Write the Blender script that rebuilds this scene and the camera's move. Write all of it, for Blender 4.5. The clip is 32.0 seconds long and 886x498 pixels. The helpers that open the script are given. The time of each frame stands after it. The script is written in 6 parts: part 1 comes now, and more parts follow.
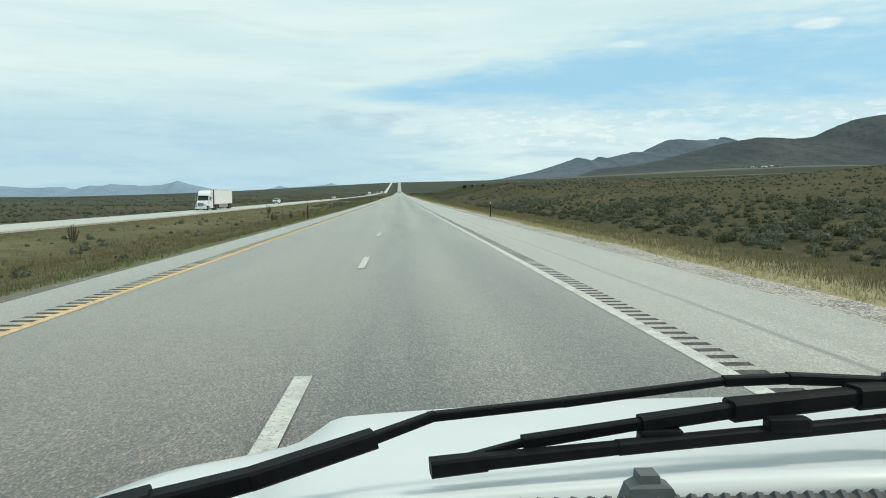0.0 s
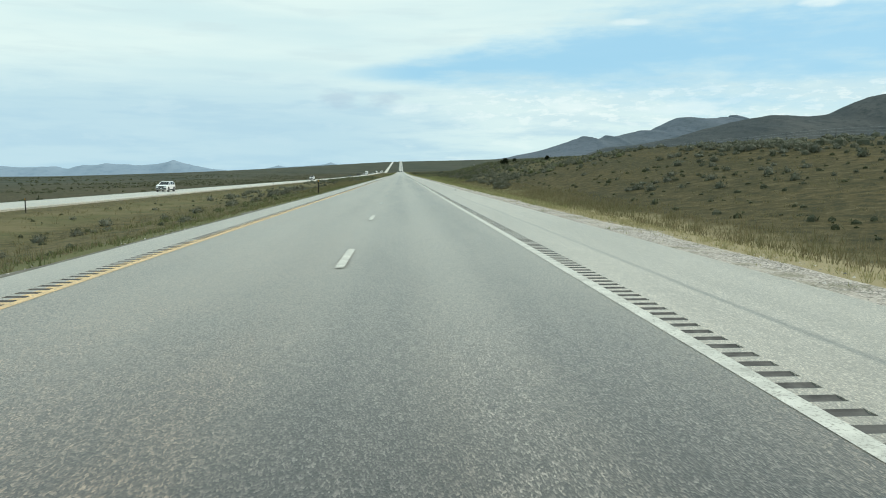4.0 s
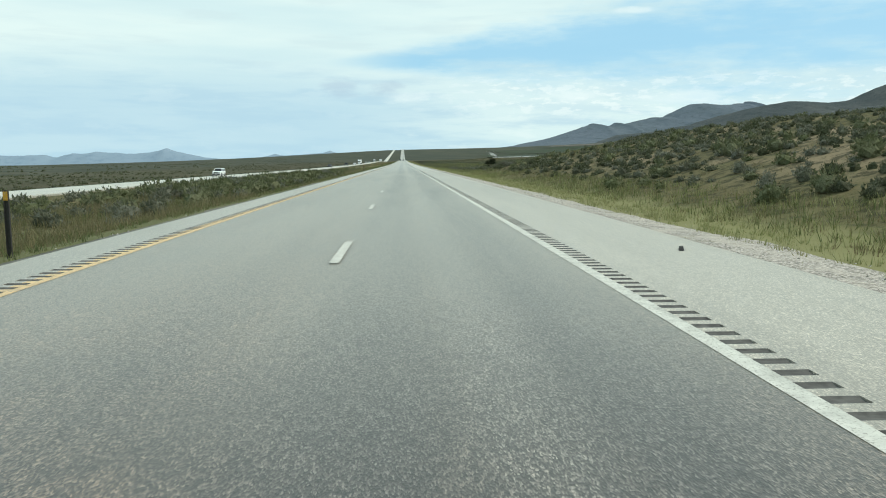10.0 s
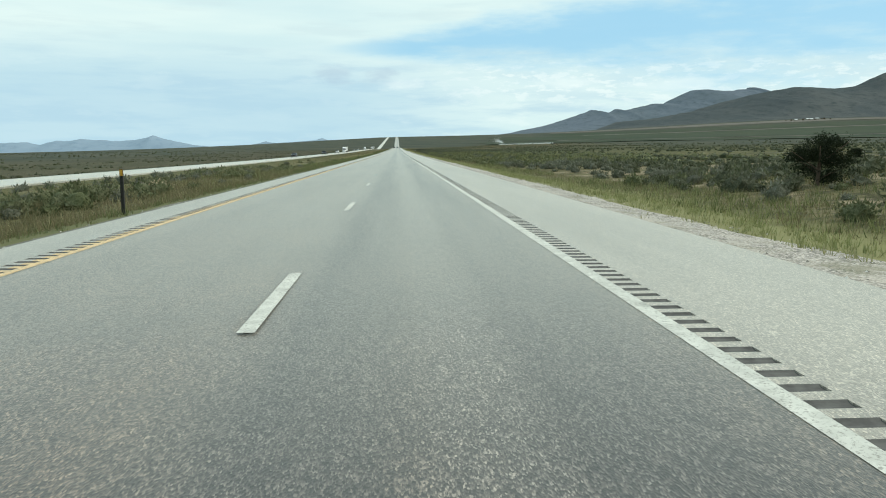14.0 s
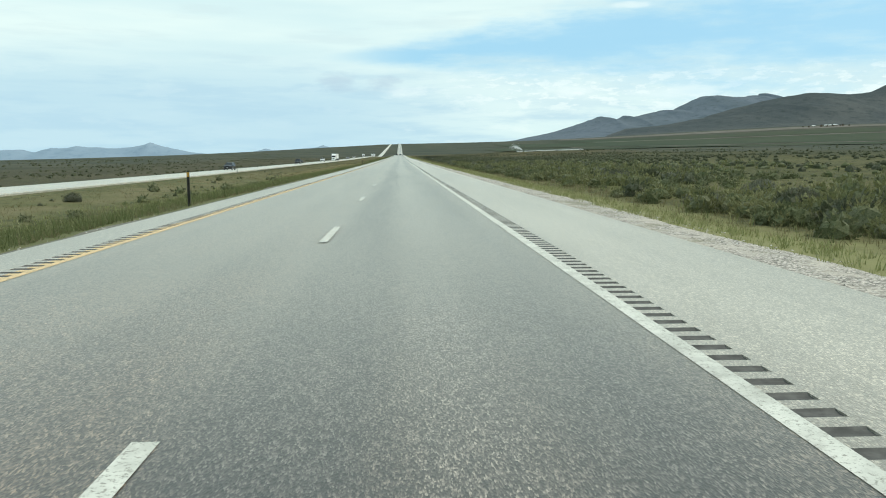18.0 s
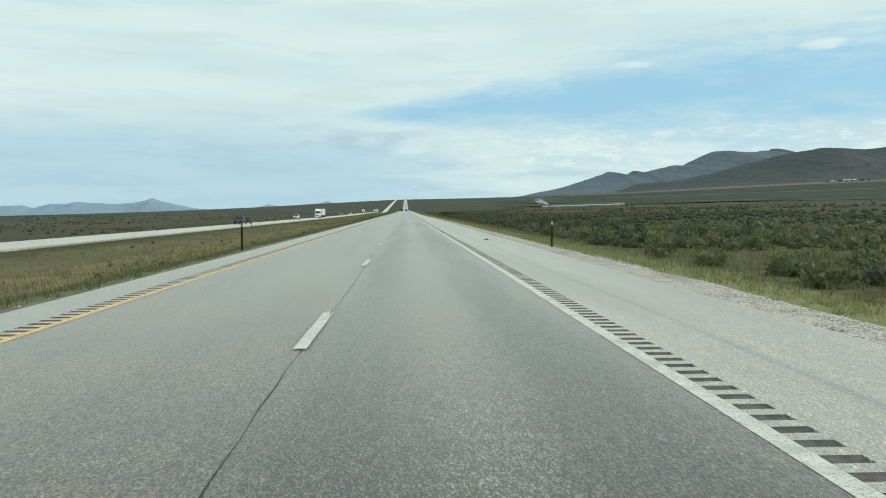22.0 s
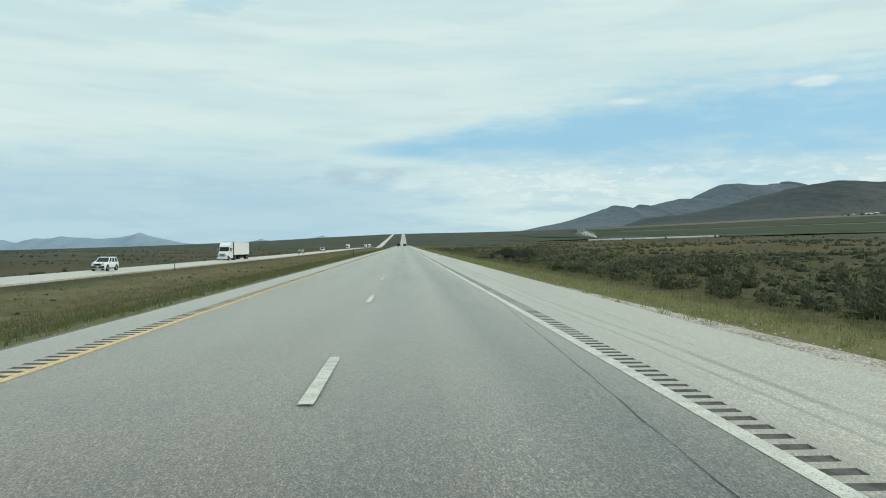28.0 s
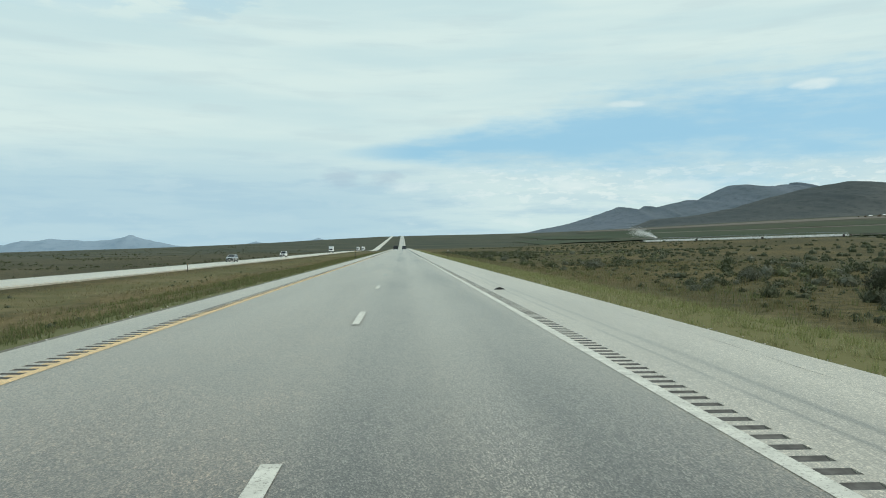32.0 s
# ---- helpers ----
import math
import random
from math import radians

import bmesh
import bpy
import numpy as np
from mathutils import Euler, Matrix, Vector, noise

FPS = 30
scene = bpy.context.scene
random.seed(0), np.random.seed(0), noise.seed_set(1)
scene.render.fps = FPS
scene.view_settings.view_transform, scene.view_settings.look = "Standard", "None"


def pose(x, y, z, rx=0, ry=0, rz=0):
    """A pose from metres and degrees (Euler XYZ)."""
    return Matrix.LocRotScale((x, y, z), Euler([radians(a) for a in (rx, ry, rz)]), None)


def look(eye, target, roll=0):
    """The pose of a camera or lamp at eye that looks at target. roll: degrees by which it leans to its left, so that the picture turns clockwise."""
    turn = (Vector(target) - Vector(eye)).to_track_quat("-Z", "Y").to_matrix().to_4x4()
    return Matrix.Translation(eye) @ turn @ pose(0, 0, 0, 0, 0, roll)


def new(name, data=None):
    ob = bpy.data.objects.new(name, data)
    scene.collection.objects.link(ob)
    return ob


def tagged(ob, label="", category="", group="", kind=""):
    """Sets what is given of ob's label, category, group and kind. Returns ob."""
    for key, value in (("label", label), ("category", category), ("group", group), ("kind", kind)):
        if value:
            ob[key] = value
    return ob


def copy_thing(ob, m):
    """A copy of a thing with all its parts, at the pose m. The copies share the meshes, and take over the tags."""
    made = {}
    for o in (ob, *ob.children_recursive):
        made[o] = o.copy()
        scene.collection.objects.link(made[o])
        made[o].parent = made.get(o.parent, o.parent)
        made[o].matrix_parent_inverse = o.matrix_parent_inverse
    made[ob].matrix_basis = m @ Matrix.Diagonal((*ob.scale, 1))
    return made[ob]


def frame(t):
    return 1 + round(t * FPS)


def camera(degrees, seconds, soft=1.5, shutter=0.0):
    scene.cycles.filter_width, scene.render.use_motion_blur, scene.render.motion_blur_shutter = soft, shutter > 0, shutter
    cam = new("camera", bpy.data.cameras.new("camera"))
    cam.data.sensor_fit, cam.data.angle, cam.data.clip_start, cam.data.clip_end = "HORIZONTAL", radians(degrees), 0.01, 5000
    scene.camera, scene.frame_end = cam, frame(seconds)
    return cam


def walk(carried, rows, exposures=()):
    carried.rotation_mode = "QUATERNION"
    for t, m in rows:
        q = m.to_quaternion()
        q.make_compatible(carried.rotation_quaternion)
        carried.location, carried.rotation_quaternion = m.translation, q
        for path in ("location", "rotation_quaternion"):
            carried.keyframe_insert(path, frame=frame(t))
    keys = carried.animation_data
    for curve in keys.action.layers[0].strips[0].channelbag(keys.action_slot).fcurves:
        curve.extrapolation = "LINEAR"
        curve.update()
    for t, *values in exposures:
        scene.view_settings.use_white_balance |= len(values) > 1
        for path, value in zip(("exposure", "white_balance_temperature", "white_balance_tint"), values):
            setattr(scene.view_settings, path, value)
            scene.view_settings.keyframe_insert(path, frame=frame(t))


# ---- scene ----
cam = camera(62.0, 32.0, soft=1.0)
# seconds, x, y, z, tilt, lean, turn: 28.6 m/s down the right lane, eye 1.51 m over the asphalt
ROWS = [
    (0, 0.811, 0.33, 1.51, 85.583, 0, -3.374), (0.5, 0.829, 14.37, 1.432, 85.316, 0, -3.358),
    (1, 0.849, 28.42, 1.359, 85.086, 0, -3.335), (1.5, 0.877, 42.51, 1.291, 84.906, 0, -3.277),
    (2, 0.904, 56.64, 1.226, 84.725, 0, -3.239), (2.5, 0.922, 70.82, 1.166, 84.594, 0, -3.219),
    (3, 0.938, 85.04, 1.111, 84.409, 0, -3.209), (3.5, 0.964, 99.29, 1.06, 84.186, 0, -3.226),
    (5.5, 1.1, 156.48, 0.902, 83.831, 0, -3.28), (6, 1.114, 170.78, 0.875, 83.962, 0, -3.26),
    (6.5, 1.109, 185.07, 0.853, 84.035, 0, -3.241), (7, 1.106, 199.36, 0.836, 84.001, 0, -3.213),
    (7.5, 1.125, 213.67, 0.821, 83.929, 0, -3.219), (8, 1.141, 227.97, 0.806, 83.783, 0, -3.217),
    (8.5, 1.139, 242.25, 0.791, 83.598, 0, -3.186), (9, 1.121, 256.53, 0.776, 83.438, 0, -3.138),
    (9.5, 1.075, 270.84, 0.761, 83.297, 0, -3.1), (10, 1.027, 285.16, 0.746, 83.156, 0, -3.109),
    (10.5, 0.997, 299.48, 0.731, 83.074, 0, -3.152), (11, 0.984, 313.81, 0.716, 82.972, 0, -3.236),
    (11.5, 0.996, 328.1, 0.701, 82.935, 0, -3.307), (12, 1.022, 342.4, 0.685, 82.849, 0, -3.351),
    (12.5, 1.043, 356.73, 0.669, 82.767, 0, -3.426), (13, 1.081, 371.07, 0.651, 82.588, 0, -3.481),
    (13.5, 1.165, 385.42, 0.631, 82.409, 0, -3.558), (14, 1.255, 399.78, 0.611, 82.209, 0, -3.536),
    (14.5, 1.303, 414.14, 0.589, 82.006, 0, -3.435), (16.5, 1.306, 471.6, 0.496, 81.356, 0, -3.344),
    (17, 1.315, 485.96, 0.471, 81.361, 0, -3.386), (17.5, 1.34, 500.33, 0.446, 81.736, 0, -3.323),
    (18, 1.364, 514.69, 0.423, 82.779, 0, -3.311), (18.5, 1.374, 529.05, 0.402, 84.34, 0, -3.297),
    (19, 1.383, 543.41, 0.383, 85.944, 0, -3.327), (19.5, 1.408, 557.75, 0.367, 87.08, 0, -3.29),
    (20, 1.418, 572.08, 0.354, 87.457, 0, -3.236), (20.5, 1.381, 586.41, 0.344, 87.349, 0, -3.136),
    (21, 1.319, 600.73, 0.336, 87.057, 0, -3.031), (21.5, 1.241, 615.06, 0.332, 86.994, 0, -2.969),
    (22, 1.152, 629.39, 0.332, 87.082, 0, -2.908), (22.5, 1.043, 643.74, 0.334, 87.397, 0, -2.901),
    (23, 0.95, 658.09, 0.341, 87.919, 0, -2.948), (23.5, 0.906, 672.45, 0.353, 88.562, 0, -3.085),
    (24, 0.902, 686.82, 0.369, 89.14, 0, -3.213), (24.5, 0.952, 701.17, 0.391, 89.543, 0, -3.336),
    (25, 1.012, 715.51, 0.413, 89.707, 0, -3.362), (25.5, 1.034, 729.82, 0.437, 89.734, 0, -3.28),
    (27.5, 0.943, 786.88, 0.532, 89.72, 0, -3.056), (28, 0.916, 801.15, 0.557, 89.789, 0, -3.082),
    (28.5, 0.89, 815.43, 0.582, 89.871, 0, -3.105), (29, 0.87, 829.71, 0.608, 89.974, 0, -3.149),
    (29.5, 0.878, 844.01, 0.635, 90.016, 0, -3.177), (30, 0.888, 858.33, 0.662, 90.038, 0, -3.145),
    (30.5, 0.874, 872.66, 0.689, 89.994, 0, -3.115), (31, 0.864, 886.99, 0.718, 89.995, 0, -3.143),
    (31.5, 0.883, 901.34, 0.746, 89.996, 0, -3.151), (32, 0.909, 915.69, 0.776, 89.996, 0, -3.167),
]
walk(cam, [(r[0], pose(*r[1:])) for r in ROWS],
     [(0, -0.06), (8, 0.02), (14, 0.02), (17, 0.06), (18, 0.07), (19, 0.03), (20, -0.05), (20.5, -0.09), (26, -0.18), (32, -0.2)])

# ---- world and sun: thin bright overcast with a long blue gap ----
SUN_EL, SUN_AZ = 50.0, 92.0          # degrees over the horizon; from straight ahead towards the right


def link(tree, a, b):
    tree.links.new(a, b)


def calc(tree, op, a, b=None, clamp=False):
    n = tree.nodes.new("ShaderNodeMath")
    n.operation, n.use_clamp = op, clamp
    for i, v in enumerate((a, b)):
        if v is None:
            continue
        if isinstance(v, (int, float)):
            n.inputs[i].default_value = v
        else:
            tree.links.new(v, n.inputs[i])
    return n.outputs[0]


def blend(tree, fac, a, b, mode="MIX"):
    n = tree.nodes.new("ShaderNodeMix")
    n.data_type, n.blend_type = "RGBA", mode
    for sock, v in ((n.inputs[0], fac), (n.inputs[6], a), (n.inputs[7], b)):
        if isinstance(v, (int, float)):
            sock.default_value = v
        elif isinstance(v, tuple):
            sock.default_value = (*v, 1)
        else:
            tree.links.new(v, sock)
    return n.outputs[2]


def ramp(tree, value, low, high):
    n = tree.nodes.new("ShaderNodeMapRange")
    n.interpolation_type = "SMOOTHSTEP"
    n.inputs[1].default_value, n.inputs[2].default_value = low, high
    tree.links.new(value, n.inputs[0])
    return n.outputs[0]


def fbm(tree, vector, scale, detail=4.0, rough=0.55):
    n = tree.nodes.new("ShaderNodeTexNoise")
    n.inputs["Scale"].default_value, n.inputs["Detail"].default_value = scale, detail
    n.inputs["Roughness"].default_value = rough
    tree.links.new(vector, n.inputs["Vector"])
    return n.outputs[0]


def sky_world():
    world = bpy.data.worlds.new("sky")
    world.use_nodes = True
    scene.world = world
    t = world.node_tree
    t.nodes.clear()
    sky = t.nodes.new("ShaderNodeTexSky")
    sky.sky_type, sky.sun_disc = "NISHITA", False
    sky.sun_elevation, sky.sun_rotation = radians(SUN_EL), radians(SUN_AZ)
    clear = blend(t, 1.0, sky.outputs[0], (0.12, 0.12, 0.12), "MULTIPLY")
    co = t.nodes.new("ShaderNodeTexCoord").outputs["Generated"]
    sep = t.nodes.new("ShaderNodeSeparateXYZ")
    link(t, co, sep.inputs[0])
    x, y, z = sep.outputs
    away = calc(t, "MAXIMUM", calc(t, "SQRT", calc(t, "ADD", calc(t, "MULTIPLY", x, x), calc(t, "MULTIPLY", y, y))), 0.05)
    rise = calc(t, "DIVIDE", z, away)                       # tangent of the elevation
    side = calc(t, "ARCTAN2", x, y)                         # azimuth from the road's line
    flat = t.nodes.new("ShaderNodeCombineXYZ")              # clouds lie in long level streaks
    link(t, calc(t, "MULTIPLY", side, 1.0), flat.inputs[0])
    link(t, calc(t, "MULTIPLY", rise, 7.5), flat.inputs[1])
    streak = fbm(t, flat.outputs[0], 2.2, 4, 0.5)
    wisp = fbm(t, flat.outputs[0], 6.0, 5, 0.55)
    puff = t.nodes.new("ShaderNodeCombineXYZ")
    link(t, side, puff.inputs[0])
    link(t, calc(t, "MULTIPLY", rise, 3.0), puff.inputs[1])
    curl = fbm(t, puff.outputs[0], 14.0, 6, 0.6)
    # the gap: a wedge that opens towards the right and climbs a little
    axis = calc(t, "ADD", calc(t, "MULTIPLY", calc(t, "MINIMUM", side, 0.42), 0.056), 0.133)
    half = calc(t, "MINIMUM", calc(t, "MAXIMUM", calc(t, "ADD", calc(t, "MULTIPLY", side, 0.098), 0.012), 0.005), 0.05)
    off = calc(t, "ABSOLUTE", calc(t, "SUBTRACT", rise, axis))
    rag = calc(t, "ADD", calc(t, "MULTIPLY", calc(t, "SUBTRACT", wisp, 0.5), 2.4), calc(t, "MULTIPLY", calc(t, "SUBTRACT", curl, 0.5), 1.6))
    edge = calc(t, "ADD", calc(t, "DIVIDE", off, half), rag)
    gap = calc(t, "MULTIPLY", calc(t, "SUBTRACT", 1.0, ramp(t, edge, 0.05, 1.95)), ramp(t, side, -0.12, 0.03))
    low = calc(t, "SUBTRACT", 1.0, ramp(t, rise, 0.07, 0.15))
    clouds = blend(t, ramp(t, streak, 0.36, 0.62), (0.66, 0.865, 0.882), (0.77, 0.945, 0.92))
    clouds = blend(t, calc(t, "MULTIPLY", ramp(t, wisp, 0.5, 0.68), 0.4), clouds, (0.62, 0.79, 0.82))
    shade = calc(t, "MULTIPLY", calc(t, "MULTIPLY", low, ramp(t, wisp, 0.42, 0.62)), 0.7)
    clouds = blend(t, shade, clouds, (0.49, 0.71, 0.82))
    crest = calc(t, "MULTIPLY", calc(t, "MULTIPLY", low, ramp(t, curl, 0.52, 0.66)), 0.6)
    clouds = blend(t, crest, clouds, (0.80, 0.96, 0.94))
    bank = calc(t, "MULTIPLY", calc(t, "MULTIPLY", ramp(t, rise, 0.045, 0.075), calc(t, "SUBTRACT", 1.0, ramp(t, rise, 0.1, 0.125))), ramp(t, side, -0.02, 0.14))
    clouds = blend(t, calc(t, "MULTIPLY", bank, 0.6), clouds, (0.72, 0.905, 0.91))
    heap = fbm(t, puff.outputs[0], 34.0, 6, 0.62)
    clouds = blend(t, calc(t, "MULTIPLY", bank, calc(t, "MULTIPLY", ramp(t, heap, 0.5, 0.6), 0.75)), clouds, (0.85, 0.985, 0.97))
    veil = calc(t, "MULTIPLY", calc(t, "SUBTRACT", 1.0, ramp(t, rise, 0.06, 0.15)), calc(t, "SUBTRACT", 1.0, ramp(t, side, -0.12, 0.2)))
    clouds = blend(t, calc(t, "MULTIPLY", veil, 0.72), clouds, (0.46, 0.695, 0.82))
    blue = blend(t, 0.8, clear, (0.31, 0.68, 0.93))
    hue = blend(t, calc(t, "MULTIPLY", gap, 0.84), clouds, blue)
    # a torn patch high on the left and two small grey puffs over the road
    torn = calc(t, "MULTIPLY", calc(t, "MULTIPLY", ramp(t, rise, 0.27, 0.33), ramp(t, curl, 0.42, 0.58)), calc(t, "SUBTRACT", 1.0, ramp(t, side, -0.26, -0.12)))
    hue = blend(t, calc(t, "MULTIPLY", torn, 0.4), hue, blue)
    grey, white = (0.48, 0.64, 0.75), (0.84, 0.98, 0.97)
    for at, up, wide, deep, much, tint in ((-0.084, 0.093, 0.027, 0.012, 0.6, grey), (-0.022, 0.093, 0.024, 0.011, 0.6, grey), (0.524, 0.199, 0.022, 0.006, 0.75, white), (0.30, 0.19, 0.03, 0.004, 0.6, white), (0.005, 0.084, 0.03, 0.008, 0.6, white), (0.235, 0.084, 0.035, 0.010, 0.75, white), (0.36, 0.080, 0.05, 0.008, 0.6, white)):
        dx = calc(t, "DIVIDE", calc(t, "SUBTRACT", side, at), wide)
        dz = calc(t, "DIVIDE", calc(t, "SUBTRACT", rise, up), deep)
        far = calc(t, "ADD", calc(t, "ADD", calc(t, "MULTIPLY", dx, dx), calc(t, "MULTIPLY", dz, dz)), calc(t, "MULTIPLY", calc(t, "SUBTRACT", curl, 0.5), 7.0))
        hue = blend(t, calc(t, "MULTIPLY", calc(t, "SUBTRACT", 1.0, ramp(t, far, -0.4, 1.7)), much), hue, tint)
    bg = t.nodes.new("ShaderNodeBackground")
    link(t, hue, bg.inputs[0])
    bg.inputs[1].default_value = 1.0
    out = t.nodes.new("ShaderNodeOutputWorld")
    link(t, bg.outputs[0], out.inputs[0])


sky_world()
sun = new("sun", bpy.data.lights.new("sun", "SUN"))
sun.data.energy, sun.data.angle, sun.data.color = 2.0, radians(14), (1.0, 0.92, 0.79)
a, e = radians(SUN_AZ), radians(SUN_EL)
sun.matrix_world = look((0, 0, 0), (-math.sin(a) * math.cos(e), -math.cos(a) * math.cos(e), -math.sin(e)))


# ---- materials ----
def material(name, rough=0.8, metal=0.0):
    m = bpy.data.materials.new(name)
    m.use_nodes = True
    t = m.node_tree
    b = t.nodes["Principled BSDF"]
    b.inputs["Roughness"].default_value, b.inputs["Metallic"].default_value = rough, metal
    return m, t, b


def place(t):
    return t.nodes.new("ShaderNodeNewGeometry").outputs["Position"]


def relief(t, b, height, strength=0.4, distance=0.02):
    n = t.nodes.new("ShaderNodeBump")
    n.inputs["Strength"].default_value, n.inputs["Distance"].default_value = strength, distance
    link(t, height, n.inputs["Height"])
    link(t, n.outputs[0], b.inputs["Normal"])


def paint(name, colour, rough=0.5, metal=0.0, wear=0.12, scale=6.0):
    m, t, b = material(name, rough, metal)
    v = fbm(t, place(t), scale, 5)
    dark = tuple(c * (1 - wear) for c in colour)
    link(t, blend(t, ramp(t, v, 0.3, 0.7), dark, colour), b.inputs["Base Color"])
    return m


def road_paint(name, colour, under, gone):
    """Traffic paint on rough chips: dirty, and rubbed through to the asphalt in spots."""
    m, t, b = material(name, 0.75)
    p = place(t)
    c = blend(t, ramp(t, fbm(t, p, 5.0, 5), 0.3, 0.7), tuple(v * 0.78 for v in colour), colour)
    c = blend(t, calc(t, "MULTIPLY", ramp(t, fbm(t, p, 38, 4, 0.75), gone, gone + 0.1), 0.8), c, under)
    c = blend(t, calc(t, "MULTIPLY", ramp(t, fbm(t, p, 1.6, 5, 0.7), 0.54, 0.7), 0.4), c, under)
    link(t, c, b.inputs["Base Color"])
    relief(t, b, fbm(t, p, 70, 2), 0.4, 0.006)
    return m


def streaked(t, sx, sy):
    n = t.nodes.new("ShaderNodeMapping")
    n.inputs["Scale"].default_value = (sx, sy, 1)
    link(t, place(t), n.inputs[0])
    return n.outputs[0]


def asphalt(name, tone, polished, speck=0.5, smears=()):
    """Old chip-sealed asphalt: pale stones in dark binder, worn wheel tracks, tar drips and long stains."""
    m, t, b = material(name, 0.44)
    b.inputs["Sheen Weight"].default_value, b.inputs["Sheen Roughness"].default_value = 0.8, 0.35
    b.inputs["Sheen Tint"].default_value = (1.0, 0.9, 0.76, 1)
    p = place(t)
    sep = t.nodes.new("ShaderNodeSeparateXYZ")
    link(t, p, sep.inputs[0])
    stones = t.nodes.new("ShaderNodeTexVoronoi")
    stones.inputs["Scale"].default_value = 1.0
    link(t, streaked(t, 110, 38), stones.inputs["Vector"])
    grit = fbm(t, streaked(t, 60, 22), 1.0, 2, 0.8)
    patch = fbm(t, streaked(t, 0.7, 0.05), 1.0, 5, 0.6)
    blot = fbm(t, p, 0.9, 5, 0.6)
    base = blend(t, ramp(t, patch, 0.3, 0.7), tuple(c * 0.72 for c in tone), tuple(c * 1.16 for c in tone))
    base = blend(t, calc(t, "MULTIPLY", ramp(t, blot, 0.5, 0.75), 0.25), base, tuple(c * 0.7 for c in tone))
    if polished:                                            # the passing lane is older and browner
        old = calc(t, "SUBTRACT", 1.0, ramp(t, calc(t, "ADD", sep.outputs[0], calc(t, "MULTIPLY", blot, 0.3)), -0.35, 0.25))
        base = blend(t, calc(t, "MULTIPLY", old, 0.7), base, (tone[0] * 1.2, tone[1] * 1.02, tone[2] * 0.87))
        base = blend(t, calc(t, "MULTIPLY", ramp(t, fbm(t, p, 0.45, 4, 0.6), 0.46, 0.64), 0.6), base, tuple(c * 0.5 for c in tone))
    worn = None                                             # worn tracks hold less dust
    for centre, width, depth in polished:
        d = calc(t, "ABSOLUTE", calc(t, "SUBTRACT", sep.outputs[0], centre))
        track = calc(t, "MULTIPLY", calc(t, "SUBTRACT", 1.0, ramp(t, d, width * 0.25, width)), calc(t, "ADD", calc(t, "MULTIPLY", ramp(t, patch, 0.3, 0.72), -0.45 * abs(depth)), 1.15 * abs(depth)))
        shade = (0.036, 0.035, 0.033) if depth > 0 else (0.34, 0.34, 0.32)
        base = blend(t, track, base, shade)
        if depth > 0:
            worn = track if worn is None else calc(t, "MAXIMUM", worn, track)
    if worn is not None:
        dust = calc(t, "ADD", calc(t, "MULTIPLY", worn, -0.48), 1.25)
        dust = calc(t, "MULTIPLY", dust, calc(t, "ADD", calc(t, "MULTIPLY", ramp(t, patch, 0.3, 0.7), 0.25), 0.8))
        dusty = dust
    else:
        dusty = 0.8
    for centre, width, start, stop in smears:                     # long rubbed tar stains, broken along their length
        sway = calc(t, "MULTIPLY", calc(t, "SUBTRACT", fbm(t, streaked(t, 0.0, 0.06), 1.0, 3), 0.5), 0.5)
        d = calc(t, "ABSOLUTE", calc(t, "ADD", calc(t, "SUBTRACT", sep.outputs[0], centre), sway))
        line = calc(t, "MULTIPLY", calc(t, "SUBTRACT", 1.0, ramp(t, d, width * 0.15, width)), calc(t, "MULTIPLY", ramp(t, sep.outputs[1], start, start + 60), calc(t, "SUBTRACT", 1.0, ramp(t, sep.outputs[1], stop - 60, stop))))
        line = calc(t, "MULTIPLY", line, ramp(t, fbm(t, streaked(t, 3.0, 0.35), 1.0, 5, 0.7), 0.24, 0.5))
        base = blend(t, calc(t, "MULTIPLY", line, 0.75), base, (0.05, 0.05, 0.048))
    chip = t.nodes.new("ShaderNodeSeparateColor")
    link(t, stones.outputs["Color"], chip.inputs[0])
    bright = calc(t, "ADD", calc(t, "MULTIPLY", calc(t, "POWER", chip.outputs[0], 3.0), 3.9 * speck), 1.0 - 0.86 * speck)
    clot = fbm(t, streaked(t, 15, 5), 1.0, 3, 0.7)            # chips lie in clots of a hand's width
    bright = calc(t, "MULTIPLY", bright, calc(t, "ADD", calc(t, "MULTIPLY", ramp(t, clot, 0.36, 0.64), 0.6 * speck), 1.0 - 0.3 * speck))
    film = calc(t, "ADD", calc(t, "MULTIPLY", calc(t, "POWER", chip.outputs[0], 1.5), 0.9 * speck), 1.0 - 0.5 * speck)
    link(t, calc(t, "MULTIPLY", film, dusty, clamp=True), b.inputs["Sheen Weight"])
    grey = t.nodes.new("ShaderNodeCombineColor")
    for k in range(3):
        link(t, bright, grey.inputs[k])
    base = blend(t, 1.0, base, grey.outputs[0], "MULTIPLY")
    base = blend(t, calc(t, "MULTIPLY", calc(t, "MULTIPLY", ramp(t, grit, 0.5, 0.57), 0.8), speck), base, tuple(c * 0.3 for c in tone))
    link(t, base, b.inputs["Base Color"])
    b.inputs["Specular IOR Level"].default_value = 0.9
    relief(t, b, stones.outputs["Distance"], 0.3, 0.006)
    return m


